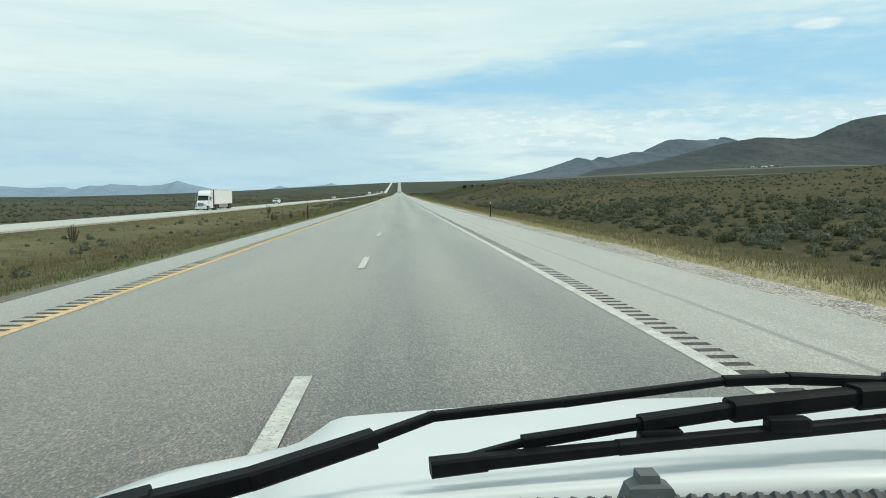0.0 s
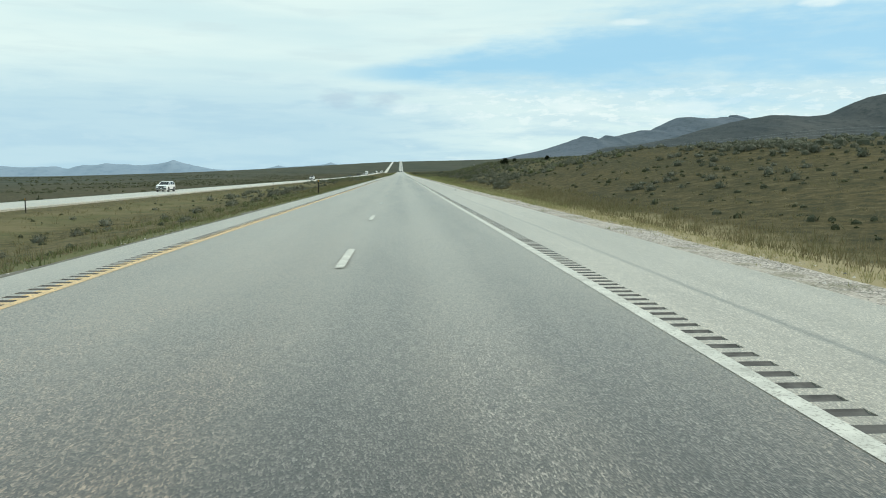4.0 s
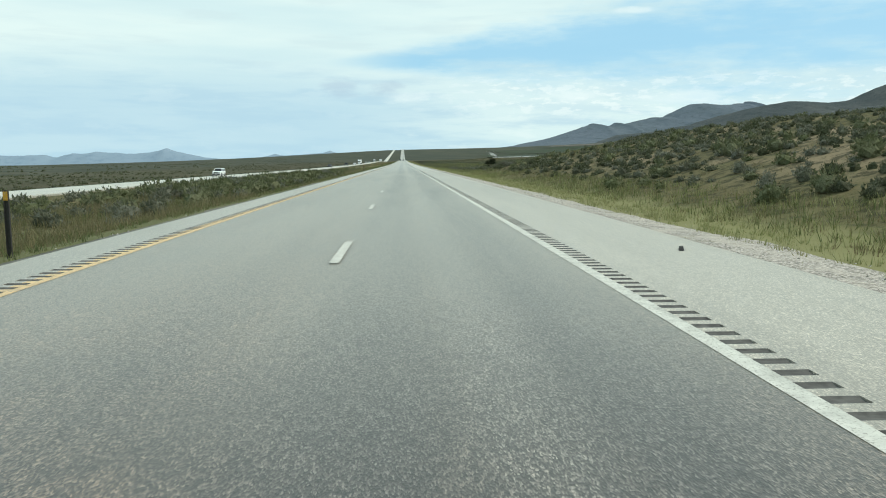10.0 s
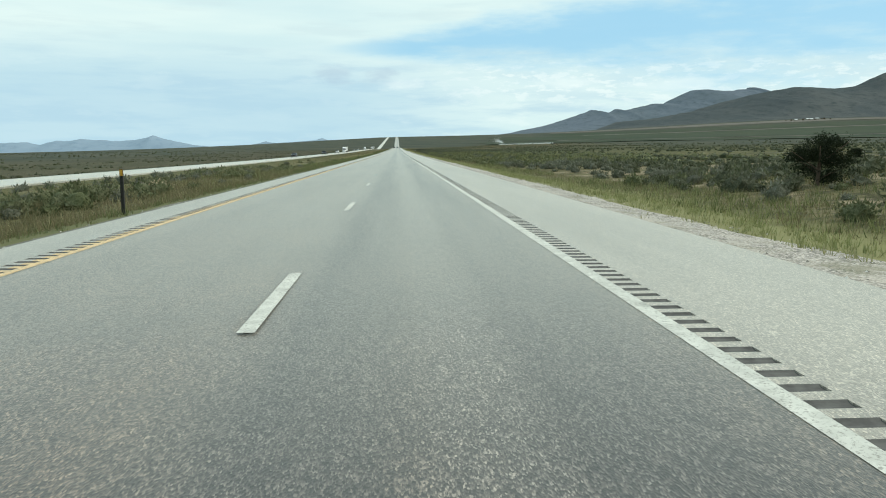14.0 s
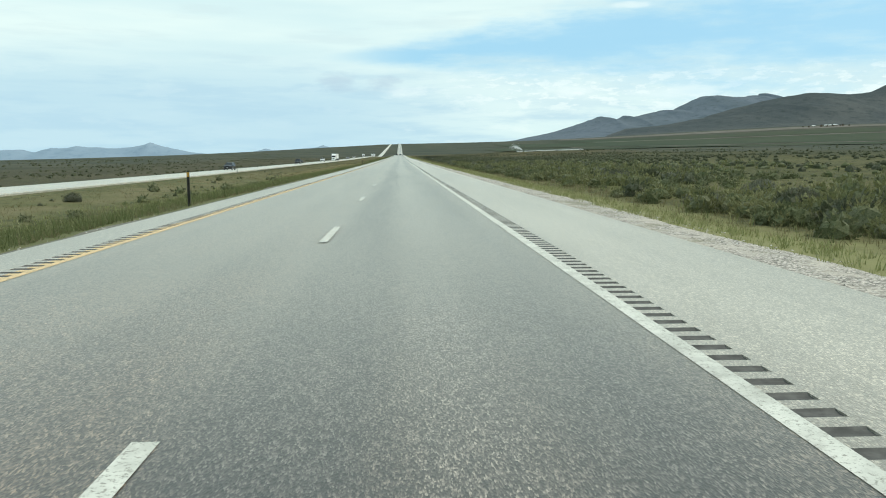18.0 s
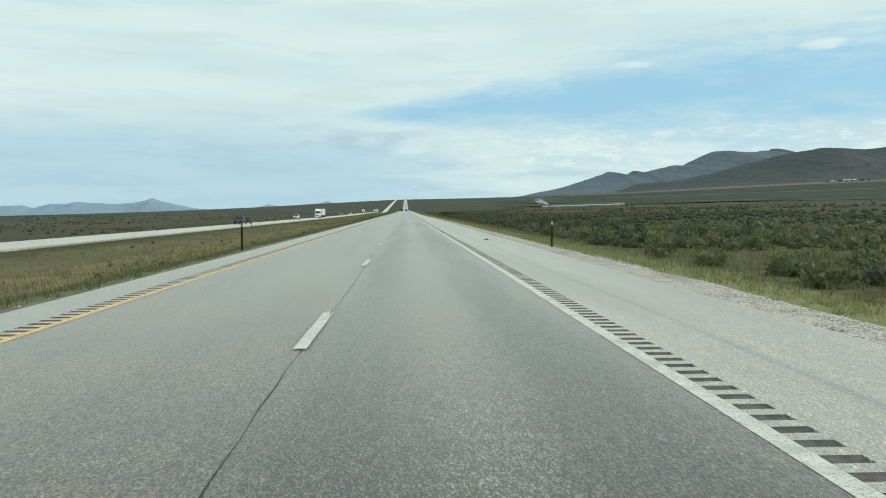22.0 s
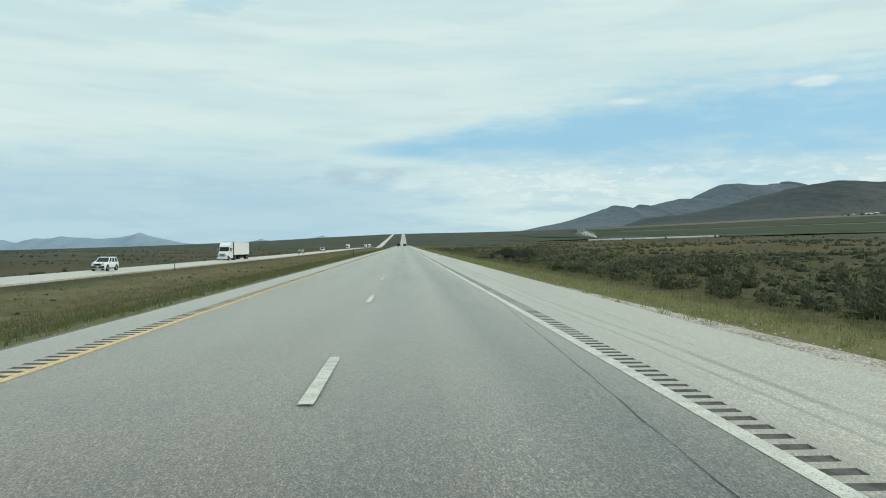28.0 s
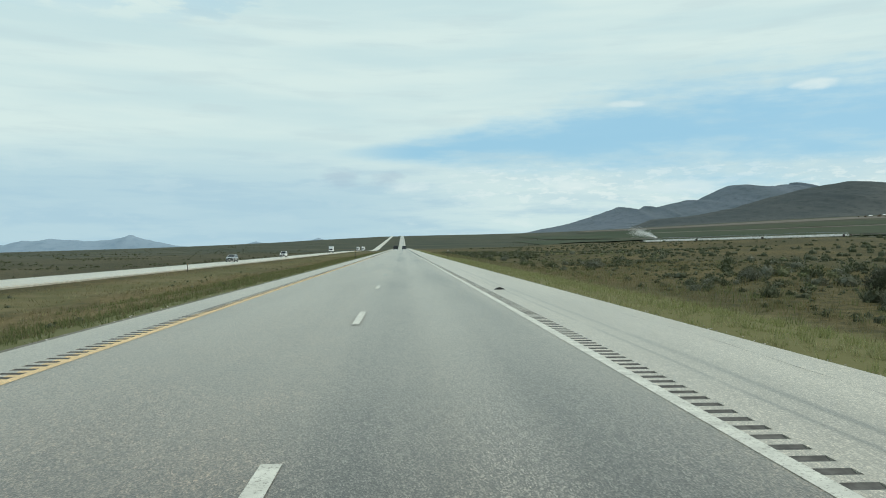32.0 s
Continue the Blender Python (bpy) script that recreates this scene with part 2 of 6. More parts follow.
def soil(name, tones, scale=0.35, bumps=0.08):
    """Dry ground: earth, straw and low green growth in patches of two sizes."""
    m, t, b = material(name, 0.95)
    b.inputs["Specular IOR Level"].default_value = 0.1
    p = place(t)
    big, mid, fine = fbm(t, p, scale * 0.12, 5), fbm(t, p, scale, 6, 0.65), fbm(t, p, scale * 22, 4, 0.7)
    c = blend(t, ramp(t, big, 0.35, 0.65), tones[0], tones[1])
    c = blend(t, ramp(t, mid, 0.48, 0.68), c, tones[2])
    c = blend(t, calc(t, "MULTIPLY", ramp(t, fine, 0.5, 0.72), 0.55), c, tones[3])
    link(t, c, b.inputs["Base Color"])
    relief(t, b, calc(t, "ADD", mid, calc(t, "MULTIPLY", fine, 0.4)), 0.7, bumps)
    return m


def brushland(name):
    """Sagebrush country: green-yellow mown verges by the roads, olive and straw near by, grey-green cover far off,
    darkened and greyed for distance.
    """
    m, t, b = material(name, 0.95)
    b.inputs["Specular IOR Level"].default_value = 0.1
    p = place(t)
    sep = t.nodes.new("ShaderNodeSeparateXYZ")
    link(t, p, sep.inputs[0])
    x, y = sep.outputs[0], sep.outputs[1]
    big, mid, fine = fbm(t, p, 0.035, 5), fbm(t, p, 0.3, 6, 0.65), fbm(t, p, 7.0, 4, 0.7)
    c = blend(t, ramp(t, big, 0.35, 0.65), (0.125, 0.106, 0.053), (0.105, 0.096, 0.043))
    c = blend(t, ramp(t, mid, 0.5, 0.68), c, (0.115, 0.112, 0.052))
    c = blend(t, calc(t, "MULTIPLY", ramp(t, big, 0.56, 0.7), 0.6), c, (0.20, 0.155, 0.092))
    c = blend(t, calc(t, "MULTIPLY", ramp(t, y, 470, 560), 0.85), c, blend(t, ramp(t, big, 0.4, 0.6), blend(t, ramp(t, y, 875, 925), blend(t, ramp(t, y, 650, 720), (0.07, 0.076, 0.03), (0.04, 0.046, 0.019)), (0.06, 0.052, 0.022)), blend(t, ramp(t, y, 875, 925), blend(t, ramp(t, y, 650, 720), (0.118, 0.108, 0.046), (0.07, 0.068, 0.028)), (0.115, 0.086, 0.036))))
    early = calc(t, "MULTIPLY", calc(t, "SUBTRACT", 1.0, ramp(t, y, 195, 260)), ramp(t, x, 11, 14))
    c = blend(t, calc(t, "MULTIPLY", early, 0.9), c, blend(t, ramp(t, fbm(t, streaked(t, 0.05, 0.03), 1.0, 5, 0.6), 0.35, 0.65), (0.052, 0.047, 0.021), (0.088, 0.070, 0.030)))
    soft = calc(t, "MULTIPLY", calc(t, "MULTIPLY", ramp(t, y, 440, 490), calc(t, "SUBTRACT", 1.0, ramp(t, y, 620, 690))), ramp(t, calc(t, "MULTIPLY", x, -1.0), 6, 9))
    c = blend(t, calc(t, "MULTIPLY", soft, 0.75), c, blend(t, ramp(t, mid, 0.4, 0.6), (0.105, 0.115, 0.05), (0.15, 0.148, 0.068)))
    plain = ramp(t, calc(t, "MULTIPLY", x, -1.0), 43, 50)
    c = blend(t, calc(t, "MULTIPLY", plain, 0.85), c, blend(t, ramp(t, fbm(t, streaked(t, 0.035, 0.012), 1.0, 6, 0.65), 0.4, 0.6), (0.046, 0.047, 0.028), (0.082, 0.072, 0.045)))
    sand = calc(t, "MULTIPLY", calc(t, "MULTIPLY", ramp(t, y, 385, 400), calc(t, "SUBTRACT", 1.0, ramp(t, y, 462, 500))), ramp(t, x, 12, 16))
    c = blend(t, calc(t, "MULTIPLY", sand, ramp(t, fbm(t, p, 0.13, 5, 0.6), 0.42, 0.56)), c, (0.30, 0.24, 0.16))
    bare = calc(t, "MULTIPLY", calc(t, "MULTIPLY", ramp(t, y, 270, 320), calc(t, "SUBTRACT", 1.0, ramp(t, y, 400, 440))), ramp(t, x, 14, 19))
    c = blend(t, calc(t, "MULTIPLY", bare, calc(t, "MULTIPLY", ramp(t, fbm(t, p, 0.14, 5, 0.65), 0.44, 0.58), 0.85)), c, (0.25, 0.195, 0.125))
    speck = fbm(t, p, 1.3, 6, 0.78)
    c = blend(t, calc(t, "MULTIPLY", ramp(t, speck, 0.49, 0.57), 0.78), c, (0.03, 0.032, 0.016))
    tan = calc(t, "MULTIPLY", calc(t, "MULTIPLY", calc(t, "MULTIPLY", ramp(t, y, 600, 680), calc(t, "ADD", calc(t, "MULTIPLY", ramp(t, y, 780, 860), -0.6), 1.0)), ramp(t, calc(t, "MULTIPLY", x, -1.0), 9.5, 12)), calc(t, "SUBTRACT", 1.0, ramp(t, calc(t, "MULTIPLY", x, -1.0), 18, 23)))
    c = blend(t, calc(t, "MULTIPLY", tan, calc(t, "MULTIPLY", ramp(t, mid, 0.36, 0.56), 0.8)), c, (0.25, 0.185, 0.095))
    c = blend(t, calc(t, "MULTIPLY", calc(t, "SUBTRACT", 1.0, ramp(t, speck, 0.38, 0.46)), 0.35), c, (0.20, 0.165, 0.095))
    wide = calc(t, "ADD", x, calc(t, "MULTIPLY", calc(t, "SUBTRACT", mid, 0.5), 6.0))
    verge = calc(t, "SUBTRACT", 1.0, ramp(t, calc(t, "ABSOLUTE", calc(t, "SUBTRACT", wide, 2.2)), 8.6, 11.0))
    c = blend(t, calc(t, "MULTIPLY", verge, 0.85), c, blend(t, ramp(t, x, -2.0, 2.0), (0.13, 0.135, 0.06), blend(t, ramp(t, y, 130, 220), (0.34, 0.29, 0.17), blend(t, ramp(t, y, 560, 840), (0.225, 0.22, 0.1), (0.145, 0.14, 0.06)))))
    flat = calc(t, "SUBTRACT", 1.0, ramp(t, calc(t, "ABSOLUTE", calc(t, "ADD", wide, 25.0)), 2.0, 6.0))
    c = blend(t, calc(t, "MULTIPLY", flat, 0.65), c, blend(t, ramp(t, fbm(t, p, 0.16, 5, 0.65), 0.4, 0.62), (0.10, 0.105, 0.045), (0.18, 0.152, 0.082)))
    c = blend(t, calc(t, "MULTIPLY", ramp(t, fine, 0.5, 0.72), 0.4), c, (0.19, 0.165, 0.09))
    # far sage cover, with the grey of distance mixed into its tones
    streaks = fbm(t, streaked(t, 0.004, 0.014), 1.0, 5)
    cover = blend(t, ramp(t, streaks, 0.4, 0.62), (0.044, 0.055, 0.04), (0.082, 0.08, 0.056))
    off = calc(t, "MAXIMUM", ramp(t, calc(t, "ABSOLUTE", calc(t, "ADD", x, -20.0)), 75, 260), ramp(t, y, 1250, 1900))
    c = blend(t, off, c, cover)
    link(t, c, b.inputs["Base Color"])
    relief(t, b, calc(t, "ADD", mid, calc(t, "MULTIPLY", fine, 0.4)), 0.7, 0.08)
    return m


def foliage(name, tones, scale=0.8, thin=0.4):
    m, t, b = material(name, 0.85)
    b.inputs["Specular IOR Level"].default_value = 0.15
    g = t.nodes.new("ShaderNodeNewGeometry")
    each = g.outputs["Random Per Island"]
    clump = fbm(t, g.outputs["Position"], scale, 2)
    c = blend(t, ramp(t, clump, 0.38, 0.62), tones[0], tones[1])
    c = blend(t, calc(t, "MULTIPLY", each, 0.75), c, tones[2])
    twigs = fbm(t, g.outputs["Position"], 16.0, 4, 0.75)
    c = blend(t, calc(t, "MULTIPLY", ramp(t, twigs, 0.46, 0.64), 0.6), c, tuple(v * 0.45 for v in tones[2]))
    relief(t, b, twigs, 0.9, 0.06)
    link(t, c, b.inputs["Base Color"])
    glow = t.nodes.new("ShaderNodeBsdfTranslucent")
    link(t, c, glow.inputs[0])
    mix = t.nodes.new("ShaderNodeMixShader")
    mix.inputs[0].default_value = thin
    link(t, b.outputs[0], mix.inputs[1])
    link(t, glow.outputs[0], mix.inputs[2])
    link(t, mix.outputs[0], t.nodes["Material Output"].inputs[0])
    return m


def gravel_bed(name):
    """Packed gravel: pale and dark chips of about 5 cm with dusty patches between."""
    m, t, b = material(name, 0.95)
    p = place(t)
    cells = t.nodes.new("ShaderNodeTexVoronoi")
    cells.inputs["Scale"].default_value = 24
    link(t, p, cells.inputs["Vector"])
    chip = t.nodes.new("ShaderNodeSeparateColor")
    link(t, cells.outputs["Color"], chip.inputs[0])
    c = blend(t, ramp(t, chip.outputs[0], 0.2, 0.8), (0.25, 0.23, 0.20), (0.66, 0.60, 0.54))
    c = blend(t, calc(t, "MULTIPLY", ramp(t, cells.outputs["Distance"], 0.4, 0.75), 0.7), c, (0.07, 0.065, 0.05))
    c = blend(t, calc(t, "MULTIPLY", ramp(t, fbm(t, p, 1.1, 5, 0.65), 0.42, 0.64), 0.7), c, (0.50, 0.45, 0.385))
    c = blend(t, calc(t, "MULTIPLY", ramp(t, fbm(t, p, 0.5, 5, 0.7), 0.54, 0.68), 0.6), c, (0.15, 0.145, 0.075))
    link(t, c, b.inputs["Base Color"])
    relief(t, b, cells.outputs["Distance"], 0.8, 0.03)
    return m


def pebbles(name):
    """Crushed stone: every piece its own grey, from dark basalt to chalky."""
    m, t, b = material(name, 0.9)
    each = t.nodes.new("ShaderNodeNewGeometry").outputs["Random Per Island"]
    c = blend(t, ramp(t, each, 0.15, 0.75), (0.15, 0.14, 0.12), (0.52, 0.485, 0.43))
    c = blend(t, ramp(t, each, 0.78, 1.0), c, (0.66, 0.65, 0.61))
    c = blend(t, calc(t, "MULTIPLY", ramp(t, fbm(t, place(t), 60, 3), 0.45, 0.65), 0.4), c, (0.2, 0.18, 0.15))
    link(t, c, b.inputs["Base Color"])
    return m


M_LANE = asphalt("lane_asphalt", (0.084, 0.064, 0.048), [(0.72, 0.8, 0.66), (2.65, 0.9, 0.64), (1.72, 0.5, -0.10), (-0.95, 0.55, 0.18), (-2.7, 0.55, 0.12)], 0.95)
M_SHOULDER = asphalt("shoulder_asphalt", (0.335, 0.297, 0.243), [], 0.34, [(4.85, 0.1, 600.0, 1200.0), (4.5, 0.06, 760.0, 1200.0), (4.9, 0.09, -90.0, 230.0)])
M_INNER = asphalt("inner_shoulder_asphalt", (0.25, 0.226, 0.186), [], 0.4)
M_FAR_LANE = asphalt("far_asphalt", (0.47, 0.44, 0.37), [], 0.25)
# dark seal colour, with the shade of the cuts mixed into it
M_GROOVE = paint("groove_seal_and_shade", (0.115, 0.11, 0.102), 0.9, wear=0.5, scale=9)
M_WHITE = road_paint("road_white", (0.64, 0.635, 0.57), (0.22, 0.21, 0.18), 0.53)
M_YELLOW = road_paint("road_yellow", (0.76, 0.54, 0.28), (0.27, 0.235, 0.19), 0.5)
M_TAR = paint("crack_tar", (0.028, 0.028, 0.03), 0.7, wear=0.4)
M_GROUND = brushland("sage_ground")
M_GRAVEL = gravel_bed("gravel_soil")
M_DIRT = soil("dark_edge_dirt", ((0.16, 0.15, 0.125), (0.19, 0.175, 0.145), (0.24, 0.225, 0.19), (0.10, 0.095, 0.07)), 2.0, 0.03)
M_STONE = pebbles("gravel_stone")
M_FIELD = soil("irrigated_field", ((0.042, 0.06, 0.035), (0.058, 0.068, 0.042), (0.036, 0.052, 0.032), (0.07, 0.074, 0.05)), 0.02, 0.2)
M_SAGE = foliage("sagebrush_leaves", ((0.16, 0.165, 0.115), (0.29, 0.295, 0.235), (0.11, 0.115, 0.07)), 0.55, 0.3)
M_RABBIT = foliage("rabbitbrush_leaves", ((0.15, 0.165, 0.082), (0.235, 0.24, 0.14), (0.10, 0.115, 0.052)), 0.8, 0.22)
M_OLIVE = foliage("olive_shrub_leaves", ((0.215, 0.22, 0.098), (0.31, 0.30, 0.155), (0.15, 0.16, 0.065)), 0.3, 0.3)
# heart materials: leaf tones darkened to stand for shade inside the shrubs
M_GREEN = foliage("rabbitbrush_inner_shade", ((0.14, 0.155, 0.075), (0.21, 0.212, 0.125), (0.095, 0.108, 0.048)), 0.8, 0.1)
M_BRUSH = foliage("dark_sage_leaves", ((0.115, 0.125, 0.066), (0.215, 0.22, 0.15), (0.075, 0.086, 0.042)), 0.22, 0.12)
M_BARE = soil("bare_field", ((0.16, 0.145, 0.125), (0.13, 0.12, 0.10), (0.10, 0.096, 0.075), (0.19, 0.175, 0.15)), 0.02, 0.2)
M_CORE = foliage("sagebrush_inner_shade", ((0.125, 0.13, 0.09), (0.20, 0.205, 0.16), (0.085, 0.09, 0.055)), 0.8, 0.1)
M_GRASS = foliage("verge_grass", ((0.34, 0.345, 0.155), (0.43, 0.40, 0.225), (0.24, 0.265, 0.105)), 0.35)
M_HAY = foliage("bleached_grass", ((0.46, 0.40, 0.22), (0.54, 0.46, 0.28), (0.36, 0.35, 0.17)), 0.3)
M_RUST = foliage("rusty_tall_grass", ((0.22, 0.165, 0.08), (0.29, 0.225, 0.115), (0.16, 0.145, 0.065)), 0.25)
M_WEED = foliage("green_weeds", ((0.18, 0.205, 0.085), (0.25, 0.26, 0.122), (0.12, 0.145, 0.058)), 0.4)
M_STRAW = foliage("dry_grass", ((0.25, 0.215, 0.115), (0.31, 0.25, 0.15), (0.19, 0.185, 0.09)), 0.25)
M_BRUSH_INNER = foliage("dark_brush_inner_shade", ((0.08, 0.088, 0.046), (0.14, 0.145, 0.098), (0.05, 0.056, 0.028)), 0.4, 0.08)
M_JUNIPER = foliage("juniper_leaves", ((0.02, 0.03, 0.015), (0.035, 0.045, 0.02), (0.015, 0.022, 0.01)))
M_BARK = paint("juniper_bark", (0.14, 0.10, 0.07), 0.95, wear=0.4, scale=12)
# blue distance haze is mixed into the slope colours, faintly in the foothills
M_RIDGE = soil("haze_tinted_slope", ((0.125, 0.152, 0.185), (0.105, 0.132, 0.155), (0.082, 0.106, 0.122), (0.15, 0.172, 0.195)), 0.03, 5)
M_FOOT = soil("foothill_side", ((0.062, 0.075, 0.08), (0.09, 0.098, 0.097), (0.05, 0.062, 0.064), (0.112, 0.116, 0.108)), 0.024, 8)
# distance haze is painted in as pale blue base tones
M_HAZE = soil("far_range_haze", ((0.25, 0.325, 0.40), (0.235, 0.31, 0.385), (0.20, 0.275, 0.35), (0.28, 0.35, 0.42)), 0.02, 3)


# ---- small builders ----
def part(name, bm, mat, parent=None, label=""):
    """One bmesh as one mesh object, under a thing or a part."""
    me = bpy.data.meshes.new(name)
    bm.to_mesh(me)
    bm.free()
    for m in mat if isinstance(mat, (list, tuple)) else [mat]:
        me.materials.append(m)
    ob = new(name, me)
    if parent:
        ob.parent = parent
    return tagged(ob, label)


def raw(name, verts, faces, mats, parent=None, which=None, smooth=False):
    """One mesh from arrays of places and of equal-sized faces."""
    verts, faces = np.asarray(verts, np.float32), np.asarray(faces, np.int32)
    me = bpy.data.meshes.new(name)
    n, k = faces.shape
    me.vertices.add(len(verts))
    me.vertices.foreach_set("co", verts.ravel())
    me.loops.add(n * k)
    me.loops.foreach_set("vertex_index", faces.ravel())
    me.polygons.add(n)
    me.polygons.foreach_set("loop_start", np.arange(0, n * k, k, dtype=np.int32))
    me.polygons.foreach_set("loop_total", np.full(n, k, np.int32))
    for m in mats if isinstance(mats, (list, tuple)) else [mats]:
        me.materials.append(m)
    if which is not None:
        me.polygons.foreach_set("material_index", np.asarray(which, np.int32))
    me.polygons.foreach_set("use_smooth", np.full(n, smooth, bool))
    me.update(calc_edges=True)
    ob = new(name, me)
    if parent:
        ob.parent = parent
    return ob


def box(bm, x0, x1, y0, y1, z0, z1, bevel=0.0):
    vs = [bm.verts.new((x, y, z)) for z in (z0, z1) for y in (y0, y1) for x in (x0, x1)]
    fs = [bm.faces.new([vs[i] for i in f]) for f in ((0, 2, 3, 1), (4, 5, 7, 6), (0, 1, 5, 4), (2, 6, 7, 3), (0, 4, 6, 2), (1, 3, 7, 5))]
    if bevel:
        edges = list({e for f in fs for e in f.edges})
        bmesh.ops.bevel(bm, geom=edges, offset=bevel, segments=2, affect="EDGES", profile=0.6)
    return bm


def sheet(xs, ys, height):
    X, Y = np.meshgrid(np.asarray(xs, float), np.asarray(ys, float))
    Z = height(X, Y)
    nx, ny = len(xs), len(ys)
    i = (np.arange(ny - 1)[:, None] * nx + np.arange(nx - 1)[None]).ravel()
    return np.stack([X, Y, Z], -1).reshape(-1, 3), np.stack([i, i + 1, i + nx + 1, i + nx], 1)


# ---- the lie of the land ----
def ease(lo, hi, v):
    u = np.clip((v - lo) / (hi - lo), 0, 1)
    return u * u * (3 - 2 * u)


LANE, EDGE_L, EDGE_R = 3.61, -4.83, 6.55       # metres from the dashed line
OPP_N, OPP_F = -33.0, -41.2                    # the other carriageway
END = 3745.0                                   # where the road passes over the far rise

# the grade, in degrees, by metres along the road: a shallow sag, a slight crest, then the long far rise
GRADE_AT = (-400, 0, 60, 130, 200, 330, 420, 500, 560, 640, 700, 800, 930, 1150, 1400, 1540, 1720, 1900, 2040, 3690, 3770, 5200)
GRADE = (-.33, -.33, -.25, -.16, -.06, -.06, -.09, -.10, -.06, .01, .09, .10, .12, .23, .20, 0, -.22, .2, 1.63, 1.63, 0, 0)
along = np.arange(-400, 5200, 5.0)
heights = np.cumsum(np.tan(np.radians(np.interp(along, GRADE_AT, GRADE)))) * 5.0
heights -= np.interp(0, along, heights)


def climb(y):
    """Height of the road over its place at the start."""
    return np.interp(y, along, heights)


def opp_z(y):
    """The other carriageway sinks slowly below ours."""
    return -1.5 - 0.4 * np.clip(np.asarray(y, float) / 900, 0, 1.2)


def swell(x, y, f, a):
    return a * (np.sin(x * f + 1.3 * np.sin(y * f * 0.7)) * np.cos(y * f * 0.9 + 0.8 * np.sin(x * f * 1.3)))


def rumple(x, y, size, octaves=4):
    """Smooth random relief from -1 to 1, its largest forms about `size` metres across."""
    total, weight, sum_w = 0.0, 1.0, 0.0
    for k in range(octaves):
        u, v = np.asarray(x, float) / size + 17.3 * k, np.asarray(y, float) / size + 5.9 * k
        i, j = np.floor(u), np.floor(v)
        fu, fv = u - i, v - j
        fu, fv = fu * fu * (3 - 2 * fu), fv * fv * (3 - 2 * fv)

        def corner(a, b):
            h = np.sin(a * 127.1 + b * 311.7) * 43758.5453
            return 2 * (h - np.floor(h)) - 1

        top = corner(i, j) * (1 - fu) + corner(i + 1, j) * fu
        low = corner(i, j + 1) * (1 - fu) + corner(i + 1, j + 1) * fu
        total = total + weight * (top * (1 - fv) + low * fv)
        sum_w, weight, size = sum_w + weight, weight * 0.52, size * 0.48
    return total / sum_w


def land(x, y):
    x, y = np.asarray(x, float), np.asarray(y, float)
    left = np.interp(x, [-6000, -2000, -400, -60, -47, -43, -31.5, -27.5, -17, -9.4, -6.3, EDGE_L - 0.1],
                     [-48, -26, -6.5, -2.6, -2.2, -1.67, -1.67, -1.75, -1.95, -0.9, -0.25, -0.1])
    left = left + (opp_z(y) + 1.5) * ease(9, 28, -x) + 0.75 * ease(8, 15, -x) * (1 - ease(22, 30, -x)) * ease(270, 330, y) * (1 - ease(470, 540, y))
    near = np.interp(x, [6.6, 8.4, 11.2, 15.5, 63, 310, 6000], [-0.1, -0.17, -0.57, -0.6, 0.65, 6.2, 92])
    slope = np.interp(x, [6.6, 8.4, 11.2, 15.5, 158, 310, 6000], [-0.1, -0.17, -0.57, -0.35, 14.2, 14.8, 92])
    hill = np.interp(x, [6.6, 8.4, 10.9, 13.6, 21, 31.5, 47.5, 74, 158, 310, 6000], [-0.1, -0.18, -0.36, 0.1, 2.2, 4.45, 5.5, 6.2, 6.8, 6.3, 92])
    w_slope = 1 - ease(110, 190, y)
    w_hill = ease(115, 200, y) * (1 - ease(372, 462, y))
    right = near + (slope - near) * w_slope + (hill - near) * w_hill
    z = np.where(x < 0, left, right)
    out = np.maximum(ease(12, 40, x), ease(44, 90, -x))
    z = z + out * (0.8 * rumple(x, y, 60, 3) + swell(x + 40, y, 0.13, 0.12))
    z = z + 2.2 * ease(80, 170, x) * (1 - ease(600, 900, x)) * ease(1110, 1190, y) * (1 - ease(1500, 1800, y))
    med = ease(7.5, 12, -x) * (1 - ease(22, 26, -x))
    z = z + med * swell(x, y, 0.2, 0.12)
    return z + climb(y) * np.clip((x + 1200) / 1120, 0, 1) + 75 * ease(1600, 4700, y) * ease(250, 2200, x)


xs = np.concatenate([-np.geomspace(60, 5200, 26)[::-1], np.linspace(-56, -44, 5), [-42.4, -37, -31.9], np.linspace(-30, -6, 18), [EDGE_L - 0.02, EDGE_L + 0.3, 0, EDGE_R - 0.3, EDGE_R + 0.02, 7.2],
                     np.linspace(8, 36, 25), np.linspace(38, 70, 14), np.geomspace(76, 5200, 30)])
ys = np.concatenate([[-400, -200, -100, -50], np.linspace(-30, 1200, 470), np.geomspace(1206, 4980, 90)])
v, f = sheet(xs, ys, lambda X, Y: np.where((X > EDGE_L) & (X < EDGE_R), climb(Y) - 0.12, land(X, Y)))
ground = tagged(raw("ground", v, f, M_GROUND, smooth=True), "dry olive-brown sagebrush ground with straw-coloured patches", "ground", kind="structure")


# ---- roads ----
def long_sheet(xs, y0, y1, z0, step=20.0):
    n = max(2, int((y1 - y0) / step) + 1)
    return sheet(xs, np.linspace(y0, y1, n), lambda X, Y: climb(Y) + z0 + 0 * X)


def slab(name, x0, x1, z, mat, parent, y0=-300.0, y1=END):
    v, f = long_sheet([x0, x0, x1, x1], y0, y1, z)
    v[0::4, 2] -= 0.22
    v[3::4, 2] -= 0.22
    return raw(name, v, f, mat, parent)


